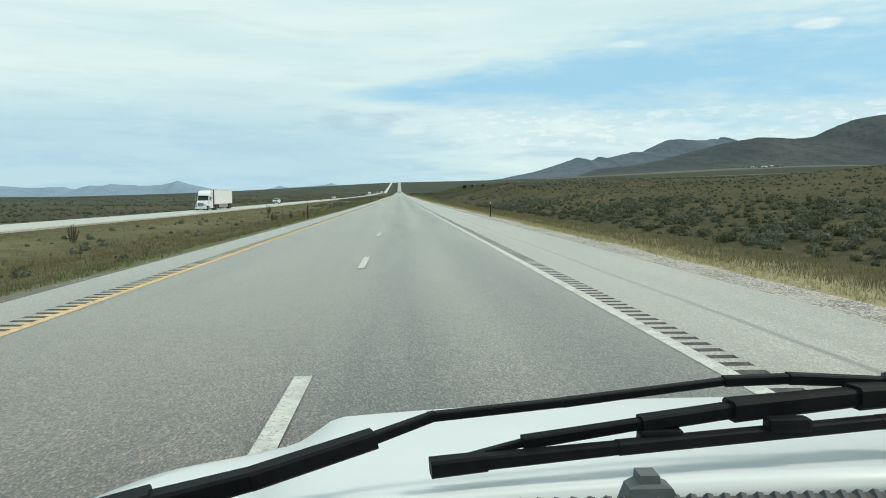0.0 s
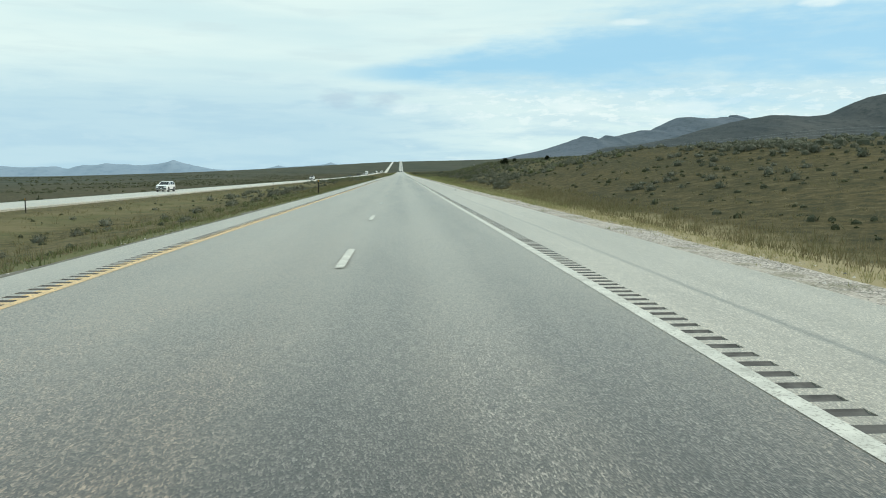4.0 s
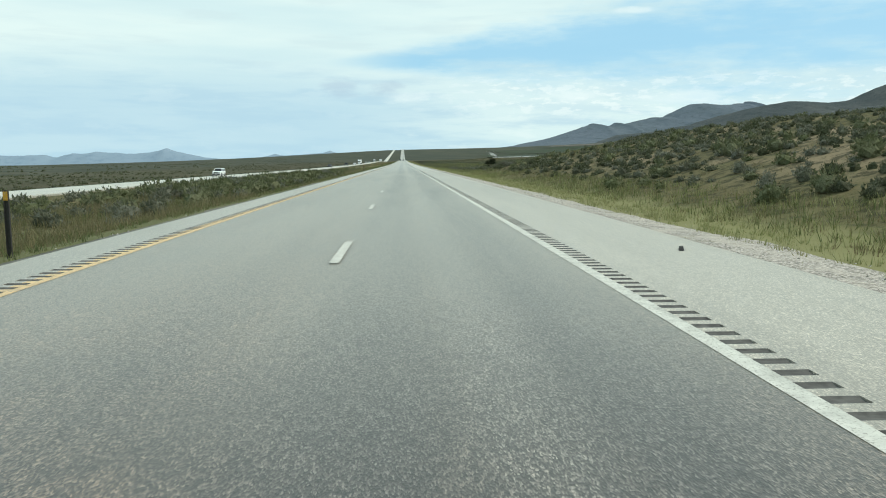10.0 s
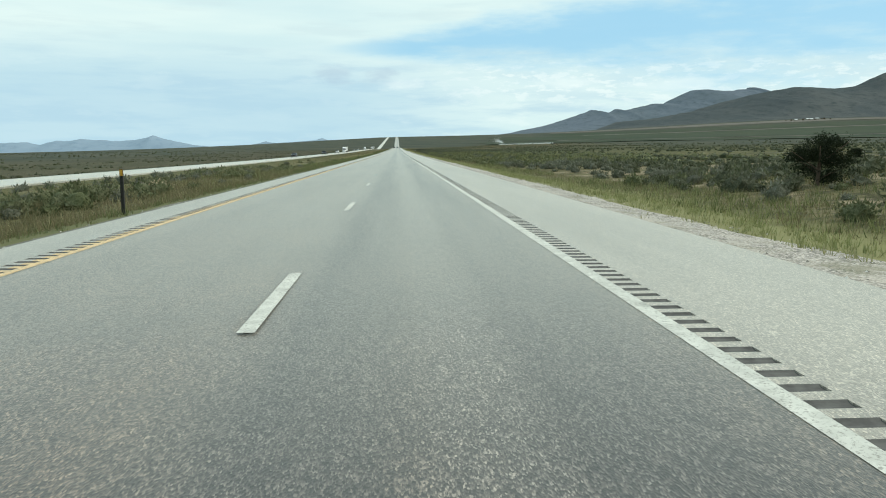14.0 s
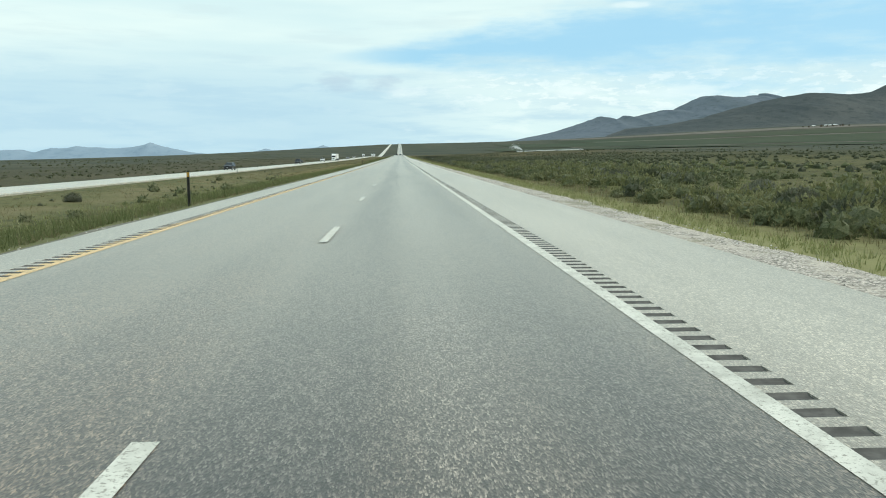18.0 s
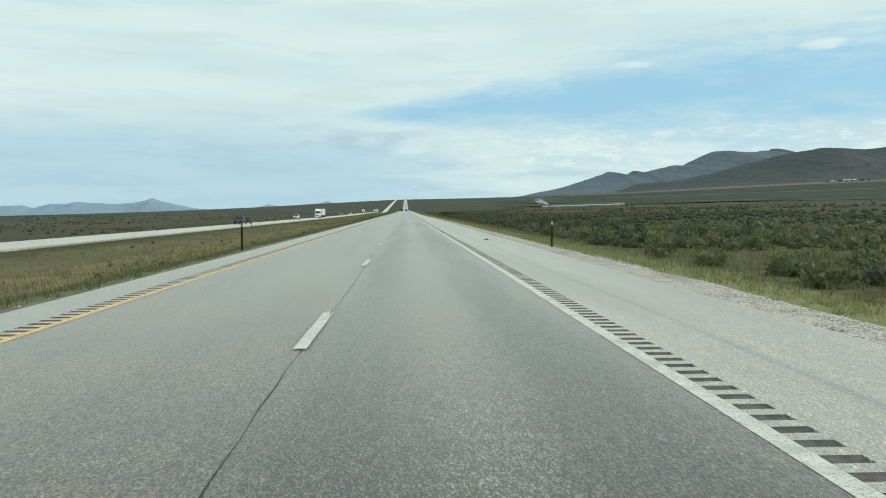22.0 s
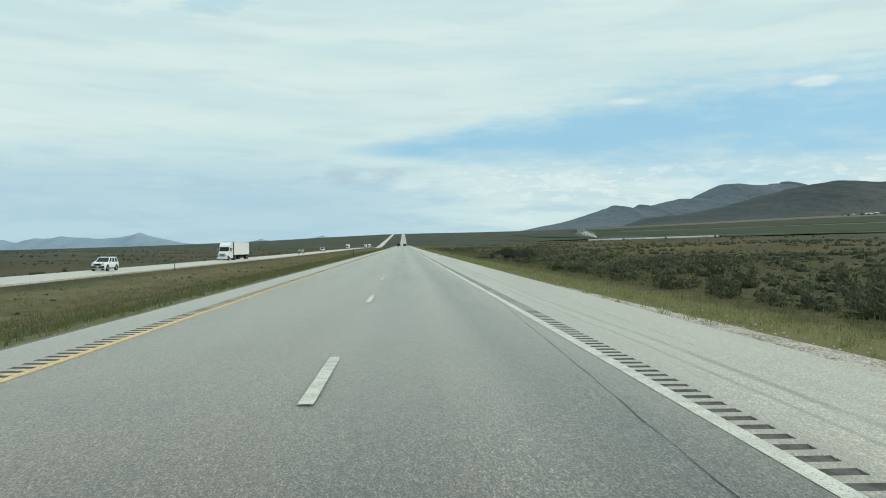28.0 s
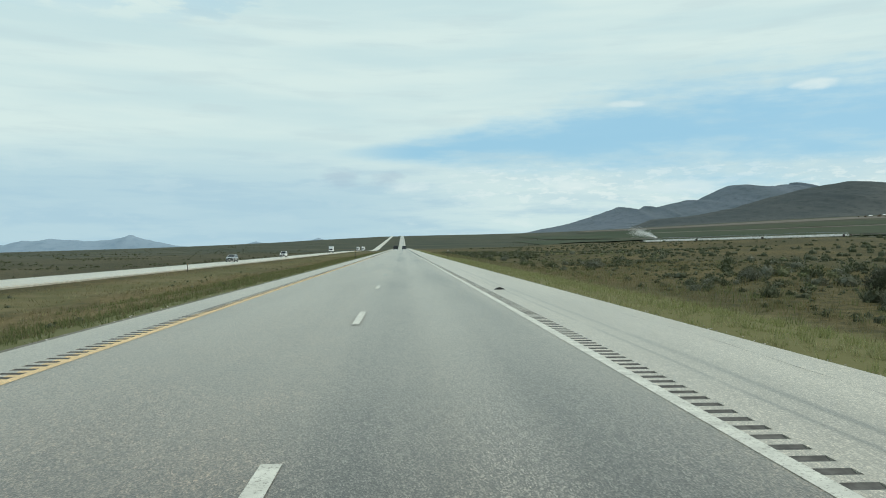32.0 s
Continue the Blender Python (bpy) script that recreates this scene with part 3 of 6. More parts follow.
road = tagged(new("road"), "two-lane pale grey asphalt carriageway with rumble strips", "road", kind="structure")
RUM_L, RUM_R = (-3.91, -3.60), (3.70, 3.985)
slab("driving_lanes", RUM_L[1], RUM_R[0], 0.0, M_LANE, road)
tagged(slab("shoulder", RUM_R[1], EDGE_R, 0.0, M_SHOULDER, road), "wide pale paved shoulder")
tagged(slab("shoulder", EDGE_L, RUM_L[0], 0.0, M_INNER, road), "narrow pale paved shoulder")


def rumble(x0, x1, y0, y1, crown=None):
    """Milled grooves every 0.305 m, 12 mm deep, each with a rounded floor."""
    n = int((y1 - y0) / 0.3048)
    cut = np.array([0.0, 0.13, 0.155, 0.205, 0.255, 0.28])
    deep = np.array([0.0, 0.0, -0.011, -0.016, -0.011, 0.0])
    Y = (y0 + np.arange(n)[:, None] * 0.3048 + cut).ravel()
    Z = np.tile(deep, n) + climb(Y)
    v = np.zeros((len(Y) * 2, 3))
    v[0::2, 0], v[1::2, 0] = x0, x1
    v[:, 1], v[:, 2] = np.repeat(Y, 2), np.repeat(Z, 2)
    i = np.arange(len(Y) - 1) * 2
    kind = np.where(np.isin(np.arange(len(Y) - 1) % 6, (1, 2, 3, 4)), 1, 0)
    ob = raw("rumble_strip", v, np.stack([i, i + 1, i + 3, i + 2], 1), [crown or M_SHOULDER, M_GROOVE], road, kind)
    return tagged(ob, "dark milled rumble grooves", kind="stuff")


for x0, x1, crown in ((RUM_L[0], -3.745, M_INNER), (-3.745, RUM_L[1], M_YELLOW), (*RUM_R, None)):
    rumble(x0, x1, -20, 1030, crown)
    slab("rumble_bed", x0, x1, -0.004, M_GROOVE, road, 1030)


def stripe(name, x, width, y0, y1, mat, parent, z=0.004, step=20.0):
    v, f = long_sheet([x - width / 2, x + width / 2], y0, y1, z, step)
    return raw(name, v, f, mat, parent)


stripe("edge_line", LANE, 0.17, -60, END, M_WHITE, road)
stripe("edge_line", -3.54, 0.125, -60, END, M_YELLOW, road)


def lie(ob, x, y, z=0.0):
    """Puts a flat piece down on the sloping road."""
    tilt = math.degrees(math.atan2(float(climb(y + 2) - climb(y - 2)), 4.0))
    ob.matrix_basis = pose(x, y, float(climb(y)) + z, tilt)


dash = None
for k in range(-1, 150):
    y = 6.48 + 12.192 * k
    if dash is None:
        dash = stripe("lane_dash", 0, 0.15, -3.05, 0, M_WHITE, road, step=1.5)
        ob = dash
    else:
        ob = new("lane_dash", dash.data)
        ob.parent = road
    lie(ob, 0, y)


def crack(pts, width, y_noise, z=0.006):
    """A sealed crack that wanders between a few turning places."""
    px, py = zip(*pts)
    Y = np.arange(py[0], py[-1], 0.4)
    X = np.interp(Y, py, px) + 0.03 * np.sin(Y * 0.35 + 2 * np.sin(Y * 0.11)) + 0.008 * np.sin(Y * 4.3 + y_noise)
    W = width * (0.65 + 0.35 * np.sin(Y * 2.7 + y_noise))
    v = np.zeros((len(Y) * 2, 3))
    v[0::2, 0], v[1::2, 0] = X - W / 2, X + W / 2
    v[:, 1], v[:, 2] = np.repeat(Y, 2), z + np.repeat(climb(Y), 2)
    i = np.arange(len(Y) - 1) * 2
    return raw("sealed_crack", v, np.stack([i, i + 1, i + 3, i + 2], 1), M_TAR, road)


crack([(1.2, 553), (1.13, 567), (1.15, 577), (1.0, 582), (0.3, 604), (0.12, 611), (0.05, 635), (0.03, 652), (0.04, 667), (0.43, 683.5), (0.72, 693), (1.02, 703), (1.2, 714), (1.35, 728), (1.7, 750), (1.85, 764), (2.45, 787), (2.95, 807.5), (3.2, 812.5), (3.5, 820)], 0.011, 1.0)

for k in range(9):
    y = 170 + 107.0 * k
    x = 5.0 + 1.3 * ((k * 0.37) % 1)
    crack([(x, y), (x + 0.25, y + 9), (x + 0.9 * ((k * 0.61) % 1) - 0.2, y + 15 + k % 5)], 0.008, 1.7 * k)

opposite = tagged(new("opposite_road"), "pale grey oncoming carriageway beyond the grassy median", "road", kind="structure")


def opposite_strip(name, xs, mat, lift, y0=-300.0, y1=END):
    v, f = sheet(xs, np.linspace(y0, y1, 220), lambda X, Y: climb(Y) + opp_z(Y) + lift + 0 * X)
    if len(xs) == 4:
        v[0::4, 2] -= 0.25
        v[3::4, 2] -= 0.25
    return raw(name, v, f, mat, opposite)


opposite_strip("carriageway", [OPP_F, OPP_F, OPP_N, OPP_N], M_FAR_LANE, 0)
opposite_strip("edge_line", [OPP_N - 0.75, OPP_N - 0.6], M_YELLOW, 0.006, -60)
opposite_strip("edge_line", [OPP_F + 1.5, OPP_F + 1.65], M_WHITE, 0.006, -60)
for k in range(0, 90):
    ob = new("lane_dash", dash.data)
    ob.parent = opposite
    lie(ob, -36.6, 9.0 + 12.192 * k, float(opp_z(9.0 + 12.192 * k)) + 0.004)

# gravel fringes
fringe = tagged(new("gravel_verge"), "loose pale gravel along the pavement edge", "gravel", kind="structure")
for x0, x1 in ((EDGE_R, 8.4), (-5.65, EDGE_L)):
    v, f = sheet(np.linspace(x0, x1, 5), np.linspace(-30, 1300, 500), lambda X, Y: np.minimum(land(np.where(X > 0, np.maximum(X, 6.63), np.minimum(X, -4.93)), Y) - climb(Y) + 0.03, -0.02) + climb(Y))
    wob = 0.16 * np.sin(v[:, 1] * 0.8) + 0.2 * np.sin(v[:, 1] * 0.23 + 2) + 0.12 * np.sin(v[:, 1] * 2.3 + 1)
    v[:, 0] = np.where(v[:, 0] > EDGE_R, EDGE_R + (v[:, 0] - EDGE_R) * (1 - 0.72 * ease(790, 850, v[:, 1])), v[:, 0])
    wob = wob * (1 - 0.6 * ease(790, 850, v[:, 1]))
    outer = np.arange(len(v)) % 5 == (4 if x0 > 0 else 0)
    v[outer, 0] += wob[outer]
    v[outer, 2] -= 0.06
    raw("gravel_bed", v, f, M_GRAVEL if x0 > 0 else M_DIRT, fringe, smooth=True)


# ---- mountains ----
def range_of(name, line, bumps, y0, y1, x0, x1, mat, label, rough, grow=1.0, step=14):
    """A range with a broad crest line, small knobs on it and gullies down its sides."""
    xs, ys = np.arange(x0, x1, step), np.linspace(y0, y1, 44)

    def height(X, Y):
        crest = np.interp(X, *zip(*line))
        for c, h, w in bumps:
            crest = crest + h * np.exp(-(np.abs(X - c) / w) ** 1.35)
        crest = crest + rough * 2.2 * rumple(X, 0 * X, 70, 4) + rough * 0.8 * rumple(X, 0 * X + 9, 24, 2)
        u = np.clip((Y - y0) / (y1 - y0), 0, 1)
        spur = 1 - 2 * np.abs(rumple(X + 0.35 * (Y - y0), 0.45 * Y, 330, 4))
        gully = rough * 11 * (spur + 0.5 * rumple(X, Y, 120, 3) - 0.3) * np.sin(np.pi * u) ** 1.3
        foot = land(X, Y)
        gully = gully * np.clip((crest - foot) / 160, 0, 1)
        return foot + np.maximum(crest - foot, -4) * ease(0, 1, u) ** 0.9 + gully - 12 * (u <= 0)

    v, f = sheet(xs, ys, height)
    v[:, [0, 2]] *= grow
    return tagged(raw(name, v, f, mat, smooth=True), label, "mountain", kind="structure")


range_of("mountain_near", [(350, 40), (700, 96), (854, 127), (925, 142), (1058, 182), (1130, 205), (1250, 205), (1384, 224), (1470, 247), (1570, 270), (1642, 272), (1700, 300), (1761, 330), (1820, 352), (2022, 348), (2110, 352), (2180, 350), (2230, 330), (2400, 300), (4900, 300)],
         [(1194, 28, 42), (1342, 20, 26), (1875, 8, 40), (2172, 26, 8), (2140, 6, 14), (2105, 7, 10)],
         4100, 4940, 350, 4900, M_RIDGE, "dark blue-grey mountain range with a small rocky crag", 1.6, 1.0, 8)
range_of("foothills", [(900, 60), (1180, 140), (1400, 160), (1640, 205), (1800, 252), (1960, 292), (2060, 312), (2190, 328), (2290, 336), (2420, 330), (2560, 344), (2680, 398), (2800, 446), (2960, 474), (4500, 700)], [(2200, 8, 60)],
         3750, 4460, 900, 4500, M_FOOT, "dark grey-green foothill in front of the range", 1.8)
# the far ranges carry their haze in the surface colour
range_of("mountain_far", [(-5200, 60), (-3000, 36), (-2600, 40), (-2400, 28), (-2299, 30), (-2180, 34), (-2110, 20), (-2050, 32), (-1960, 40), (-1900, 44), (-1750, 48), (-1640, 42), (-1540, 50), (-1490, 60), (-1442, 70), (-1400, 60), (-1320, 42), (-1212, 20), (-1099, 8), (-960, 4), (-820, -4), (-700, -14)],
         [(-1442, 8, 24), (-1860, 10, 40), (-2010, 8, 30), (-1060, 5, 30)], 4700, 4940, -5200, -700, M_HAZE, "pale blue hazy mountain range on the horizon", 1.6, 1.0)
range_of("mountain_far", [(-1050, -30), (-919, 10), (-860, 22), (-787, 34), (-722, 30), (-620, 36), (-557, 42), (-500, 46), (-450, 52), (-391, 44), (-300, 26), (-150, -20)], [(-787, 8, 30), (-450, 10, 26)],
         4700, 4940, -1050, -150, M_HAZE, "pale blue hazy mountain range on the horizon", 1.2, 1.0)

# green fields at the foot of the mountains
field = tagged(new("irrigated_fields"), "flat dark green irrigated fields with pale bare strips", "field", kind="structure")
for x0, x1, y0, y1, m in ((150, 900, 1330, 1700, M_FIELD), (210, 1500, 1760, 2300, M_FIELD), (300, 2000, 2360, 2900, M_FIELD), (420, 1700, 2312, 2345, M_BARE), (640, 1900, 2910, 2970, M_BARE), (560, 2300, 2990, 3270, M_FIELD), (640, 2300, 3440, 3640, M_BARE)):
    v, f = sheet(np.linspace(x0, x1, 16), np.linspace(y0, y1, 10), lambda X, Y: land(X, Y) + 0.9)
    raw("field_plot", v, f, m, field, smooth=True)


# ---- plants ----
rng = np.random.default_rng(7)


def clump(n, r, h, leaf, core):
    """Leaf triangles in an uneven dome over a small solid heart. Returns places and which triangles are heart."""
    a = rng.uniform(0, 2 * np.pi, n)
    up = rng.uniform(0.0, 1.0, n)
    f = rng.uniform(0.25, 1.0, n) ** 0.45
    lob = 1 + 0.22 * np.sin(a * 3 + rng.uniform(0, 6)) + 0.15 * np.sin(a * 5 + rng.uniform(0, 6))
    flat = np.sqrt(1 - up * up)
    p = np.stack([np.cos(a) * flat * r * f * lob, np.sin(a) * flat * r * f * lob, up * h * f * lob + 0.03], 1)
    out = np.stack([np.cos(a) * flat, np.sin(a) * flat, up], 1) + rng.normal(size=(n, 3)) * 0.45
    out /= np.linalg.norm(out, axis=1)[:, None]
    d1 = np.cross(out, rng.normal(size=(n, 3)))
    d1 /= np.linalg.norm(d1, axis=1)[:, None]
    d2 = np.cross(out, d1)
    s = leaf * rng.uniform(0.6, 1.4, n)[:, None]
    tri = np.stack([p - d2 * s * 0.35, p + d2 * s * 0.35, p + d1 * s * 1.1], 1)
    k = core
    if k:
        t = np.linspace(0, 2 * np.pi, k, endpoint=False) + rng.uniform(0, 1, k) * 0.3
        rr = 0.8 * r * rng.uniform(0.75, 1.15, k)
        low = np.stack([np.cos(t) * rr, np.sin(t) * rr, np.full(k, -0.1)], 1)
        mid = np.stack([np.cos(t) * rr * 0.85, np.sin(t) * rr * 0.85, np.full(k, 0.5 * h)], 1)
        top = np.tile([[0, 0, 0.86 * h]], (k, 1))
        lo2, mi2 = np.roll(low, -1, 0), np.roll(mid, -1, 0)
        heart = np.concatenate([np.stack([low, lo2, mid], 1), np.stack([lo2, mi2, mid], 1), np.stack([mid, mi2, top], 1)])
        tri = np.concatenate([tri, heart])
    kind = np.zeros(len(tri), int)
    kind[n:] = 1
    return tri.reshape(-1, 3), kind


def bush(lobes, leaves, leaf, sides=9):
    """A rounded shrub: a lumpy solid inner dome with short leafy shoots standing out all over it."""
    top = [(2.4 * i + rng.uniform(-0.5, 0.5), math.acos(1 - 0.95 * (i + 0.5) / lobes), rng.uniform(0.08, 0.2)) for i in range(lobes)]
    knob = np.array([(math.cos(a) * math.sin(b), math.sin(a) * math.sin(b), math.cos(b)) for a, b, c in top])
    high = np.array([c for a, b, c in top])

    def swollen(q):
        return 0.4 + (high * np.exp(-((q[:, None] - knob) ** 2).sum(-1) * lobes * 0.55)).sum(-1)

    size = np.array([1.12, 1.12, 1.08])
    rings = []
    for k, tilt in enumerate((1.72, 1.36, 0.92, 0.45)):
        t = np.linspace(0, 2 * np.pi, sides, endpoint=False) + 0.35 * k + rng.uniform(-0.15, 0.15, sides)
        q = np.stack([np.cos(t) * math.sin(tilt), np.sin(t) * math.sin(tilt), np.full(sides, math.cos(tilt))], 1)
        rings.append(q * (swollen(q) * rng.uniform(0.66, 0.84, sides))[:, None] * size + np.array([0, 0, 0.06]))
    crown = np.array([[0, 0, 1.0]])
    rings.append(np.repeat(crown * swollen(crown) * 0.78 * size, sides, 0))
    H = []
    for lo, hi in zip(rings, rings[1:]):
        lo2, hi2 = np.roll(lo, -1, 0), np.roll(hi, -1, 0)
        H.append(np.stack([lo, lo2, hi], 1).reshape(-1, 3))
        if hi is not rings[-1]:
            H.append(np.stack([lo2, hi2, hi], 1).reshape(-1, 3))
    n = lobes * leaves
    q = rng.normal(size=(n, 3))
    q /= np.linalg.norm(q, axis=1)[:, None]
    q[:, 2] = np.where(q[:, 2] < -0.1, -q[:, 2], q[:, 2])
    p = q * (swollen(q) * rng.uniform(0.66, 1.0, n))[:, None] * size + np.array([0, 0, 0.05])
    d1 = q + rng.normal(size=(n, 3)) * 0.45 + np.array([0, 0, 0.45])
    d1 /= np.linalg.norm(d1, axis=1)[:, None]
    d2 = np.cross(d1, rng.normal(size=(n, 3)))
    d2 /= np.linalg.norm(d2, axis=1)[:, None]
    s = leaf * rng.uniform(0.6, 1.4, n)[:, None]
    L = np.stack([p - d2 * s * 0.42, p + d2 * s * 0.42, p + d1 * s * 1.35], 1).reshape(-1, 3)
    H = np.concatenate(H)
    return np.concatenate([L, H]), np.concatenate([np.zeros(n, int), np.ones(len(H) // 3, int)])


def tuft(blades, h, spread):
    a = rng.uniform(0, 2 * np.pi, blades)
    o = np.stack([np.cos(a), np.sin(a), 0 * a], 1) * spread * rng.uniform(0.1, 1, blades)[:, None]
    b = rng.uniform(0, 2 * np.pi, blades)
    w = np.stack([np.cos(b), np.sin(b), 0 * b], 1) * 0.0102 * (1 + h)
    lean = rng.normal(0, 0.22 * h, (2, blades))
    tip = o * 1.7 + np.stack([lean[0], lean[1], h * rng.uniform(0.6, 1.15, blades)], 1)
    return np.stack([o - w, o + w, tip], 1).reshape(-1, 3), np.zeros(blades, int)


def spots(n, x0, x1, y0, y1, thin=0.0, freq=0.11):
    """Places in patches: thin cuts away the bare ground between them."""
    x, y = rng.uniform(x0, x1, n), rng.uniform(y0, y1, n)
    f = np.sin(x * freq + 2 * np.sin(y * freq * 0.43)) * np.cos(y * freq * 0.8 + 1.4 * np.sin(x * freq * 0.9)) + rng.uniform(-0.6, 0.6, n)
    keep = f > thin
    return x[keep], y[keep]


def strewn(name, kinds, x, y, sizes, mats, label, category, sink=0.03, squash=0.25):
    """Many plants as one object: each a turned and scaled copy of one of a few forms."""
    V, K = [], []
    pick = rng.integers(0, len(kinds), len(x))
    z = land(x, y) - sink
    for i, (v, kind) in enumerate(kinds):
        m = pick == i
        k = int(m.sum())
        if not k:
            continue
        a, s = rng.uniform(0, 2 * np.pi, k), rng.uniform(*sizes, k)
        tall = s * rng.uniform(1 - squash, 1 + squash, k)
        c, n = np.cos(a)[:, None], np.sin(a)[:, None]
        P = np.stack([(v[None, :, 0] * c - v[None, :, 1] * n) * s[:, None] + x[m][:, None],
                      (v[None, :, 0] * n + v[None, :, 1] * c) * s[:, None] + y[m][:, None],
                      v[None, :, 2] * tall[:, None] + z[m][:, None]], -1)
        V.append(P.reshape(-1, 3))
        K.append(np.tile(kind, k))
    V, K = np.concatenate(V), np.concatenate(K)
    ob = raw(name, V, np.arange(len(V)).reshape(-1, 3), mats, which=K)
    return tagged(ob, label, category, kind="stuff")


FINE = [bush(8 + i % 3, 14, 0.102, 7) for i in range(7)]
SAGE = [bush(6 + i % 2, 7, 0.14, 5) for i in range(8)]
SAGE_MID = [clump(11, 0.62, 0.6, 0.27, 4) for _ in range(6)]
LOW = [clump(9, 0.62, 0.6, 0.26, 3) for _ in range(6)]
SAGE_PLAIN = [clump(10, 0.75, 0.5, 0.32, 3) for _ in range(6)]
SAGE_FAR = [clump(9, 0.62, 0.6, 0.42, 4) for _ in range(4)]
GRASS = [tuft(7, 0.2, 0.16) for _ in range(6)]
TALL = [tuft(6, 0.32, 0.24) for _ in range(6)]
BUNCH = [tuft(7, 0.16, 0.2) for _ in range(6)]
# second of each pair: darkened leaf tones, the painted shade within
SAGE_MATS, BRUSH_MATS, OLIVE_MATS, RABBIT_MATS = [M_SAGE, M_CORE], [M_BRUSH, M_BRUSH_INNER], [M_OLIVE, M_GREEN], [M_RABBIT, M_GREEN]


def brush(name, n, x0, x1, y0, y1, thin, size, mats, label, freq=0.11):
    """Shrubs over a stretch of ground, finer ones beside the road."""
    x, y = spots(n, x0, x1, y0, y1, thin, freq)
    d = np.where(x > 0, x, -x - 0.5)
    for kinds, lo, hi in ((FINE, 0, 17.5), (SAGE, 17.5, 34), (SAGE_MID, 34, 999)):
        m = (d >= lo) & (d < hi)
        if m.any():
            strewn(name, kinds, x[m], y[m], size, mats, label, "shrubs")


text = "grey-green sagebrush scattered over dry ground"
dark = "dark grey-green sagebrush in a dense low cover"
olive = "leafy olive-green shrubs in a loose cover"
green = "green rabbitbrush scattered between the sagebrush"
# right of the road: the slope, the hill, the open brush
for n, x0, x1, y0, y1, thin, size, mats, label in (
        (1500, 14, 30, -12, 112, -0.15, (0.3, 0.62), BRUSH_MATS, dark), (900, 14.5, 32, -12, 120, -0.1, (0.3, 0.7), SAGE_MATS, text), (700, 28, 60, -12, 150, 0.2, (0.25, 0.55), BRUSH_MATS, dark),
        (34, 14.4, 18.6, 103, 121, -0.3, (0.6, 1.3), SAGE_MATS, text), (13, 14, 16.2, 119, 126, -0.3, (0.8, 1.3), SAGE_MATS, text), (40, 17.5, 25, 120, 136, 0.0, (0.6, 1.1), SAGE_MATS, text), (40, 23, 34, 126, 142, 0.0, (0.6, 1.2), SAGE_MATS, text), (260, 30, 48, 150, 190, 0.1, (0.6, 1.2), SAGE_MATS, text),
        (420, 16, 48, 130, 235, 0.45, (0.3, 0.8), SAGE_MATS, text), (420, 12.4, 34, 205, 262, -0.1, (0.35, 1.0), SAGE_MATS, text),
        (1500, 14.5, 48, 250, 384, 0.0, (0.3, 0.8), SAGE_MATS, text), (1900, 13.8, 48, 250, 384, -0.2, (0.3, 0.85), BRUSH_MATS, dark),
        (330, 14, 34, 366, 440, -0.1, (0.45, 1.2), BRUSH_MATS, dark), (160, 14, 34, 366, 440, 0.0, (0.4, 1.0), SAGE_MATS, text), (260, 30, 48, 384, 440, 0.0, (0.5, 1.2), BRUSH_MATS, dark), (420, 22, 48, 436, 500, -0.3, (0.5, 1.4), BRUSH_MATS, dark), (160, 14, 30, 446, 500, 0.0, (0.5, 1.2), SAGE_MATS, text),
        (520, 13, 31, 496, 700, -0.1, (0.6, 1.5), BRUSH_MATS, dark), (1300, 12.6, 31, 496, 700, -0.3, (0.6, 1.5), OLIVE_MATS, olive), (420, 13, 32, 490, 780, 0.1, (0.7, 1.6), SAGE_MATS, "tall grey-green sagebrush among darker shrubs"), (600, 28, 52, 480, 760, -0.1, (0.6, 1.4), BRUSH_MATS, dark), (900, 28, 52, 480, 720, -0.3, (0.6, 1.4), OLIVE_MATS, olive),
        (1500, 13.5, 26, 670, 895, -0.4, (0.5, 1.15), BRUSH_MATS, dark), (2700, 26, 70, 690, 900, -0.4, (0.5, 1.2), BRUSH_MATS, dark), (300, 14, 40, 690, 840, 0.2, (0.4, 0.9), SAGE_MATS, text), (1700, 14.5, 52, 830, 1180, 0.0, (0.4, 1.1), BRUSH_MATS, dark), (380, 14.5, 45, 830, 1180, 0.2, (0.4, 1.2), SAGE_MATS, text)):
    brush("sagebrush", n, x0, x1, y0, y1, thin, size, mats, label)
for n, x0, x1, y0, y1 in ((160, 14, 46, 200, 384), (150, 12.8, 26, 300, 440), (1300, 12.4, 34, 490, 700), (160, 14, 45, 780, 1180), (70, -22, -12, 318, 420)):
    brush("rabbitbrush", n, x0, x1, y0, y1, -0.1, (0.4, 1.2), RABBIT_MATS, green, 0.17)
for n, x0, x1, y0, y1, thin in ((3600, 45, 190, -10, 330, 0.1), (2600, 45, 170, 300, 700, -0.1), (3600, 45, 190, 700, 1400, -0.1)):
    x, y = spots(n, x0, x1, y0, y1, thin, 0.05)
    strewn("sagebrush", SAGE_MID, x, y, (0.3, 0.75) if y1 < 400 else (0.6, 1.4), BRUSH_MATS, dark, "shrubs")
for n, x0, x1, y0, y1, thin in ((4800, 14, 80, -10, 240, -0.1), (3000, 13, 60, 230, 400, -0.1), (2200, -27, -9, -8, 1180, 0.1), (3800, 13.5, 60, 480, 1180, -0.3), (3000, 13.2, 34, 670, 1000, -0.4)):
    x, y = spots(n, x0, x1, y0, y1, thin, 0.3)
    strewn("low_scrub", LOW, x, y, (0.18, 0.5), BRUSH_MATS, "small dark scrub between the larger shrubs", "shrubs")
x, y = spots(5500, 150, 750, 200, 2600, 0.1, 0.02)
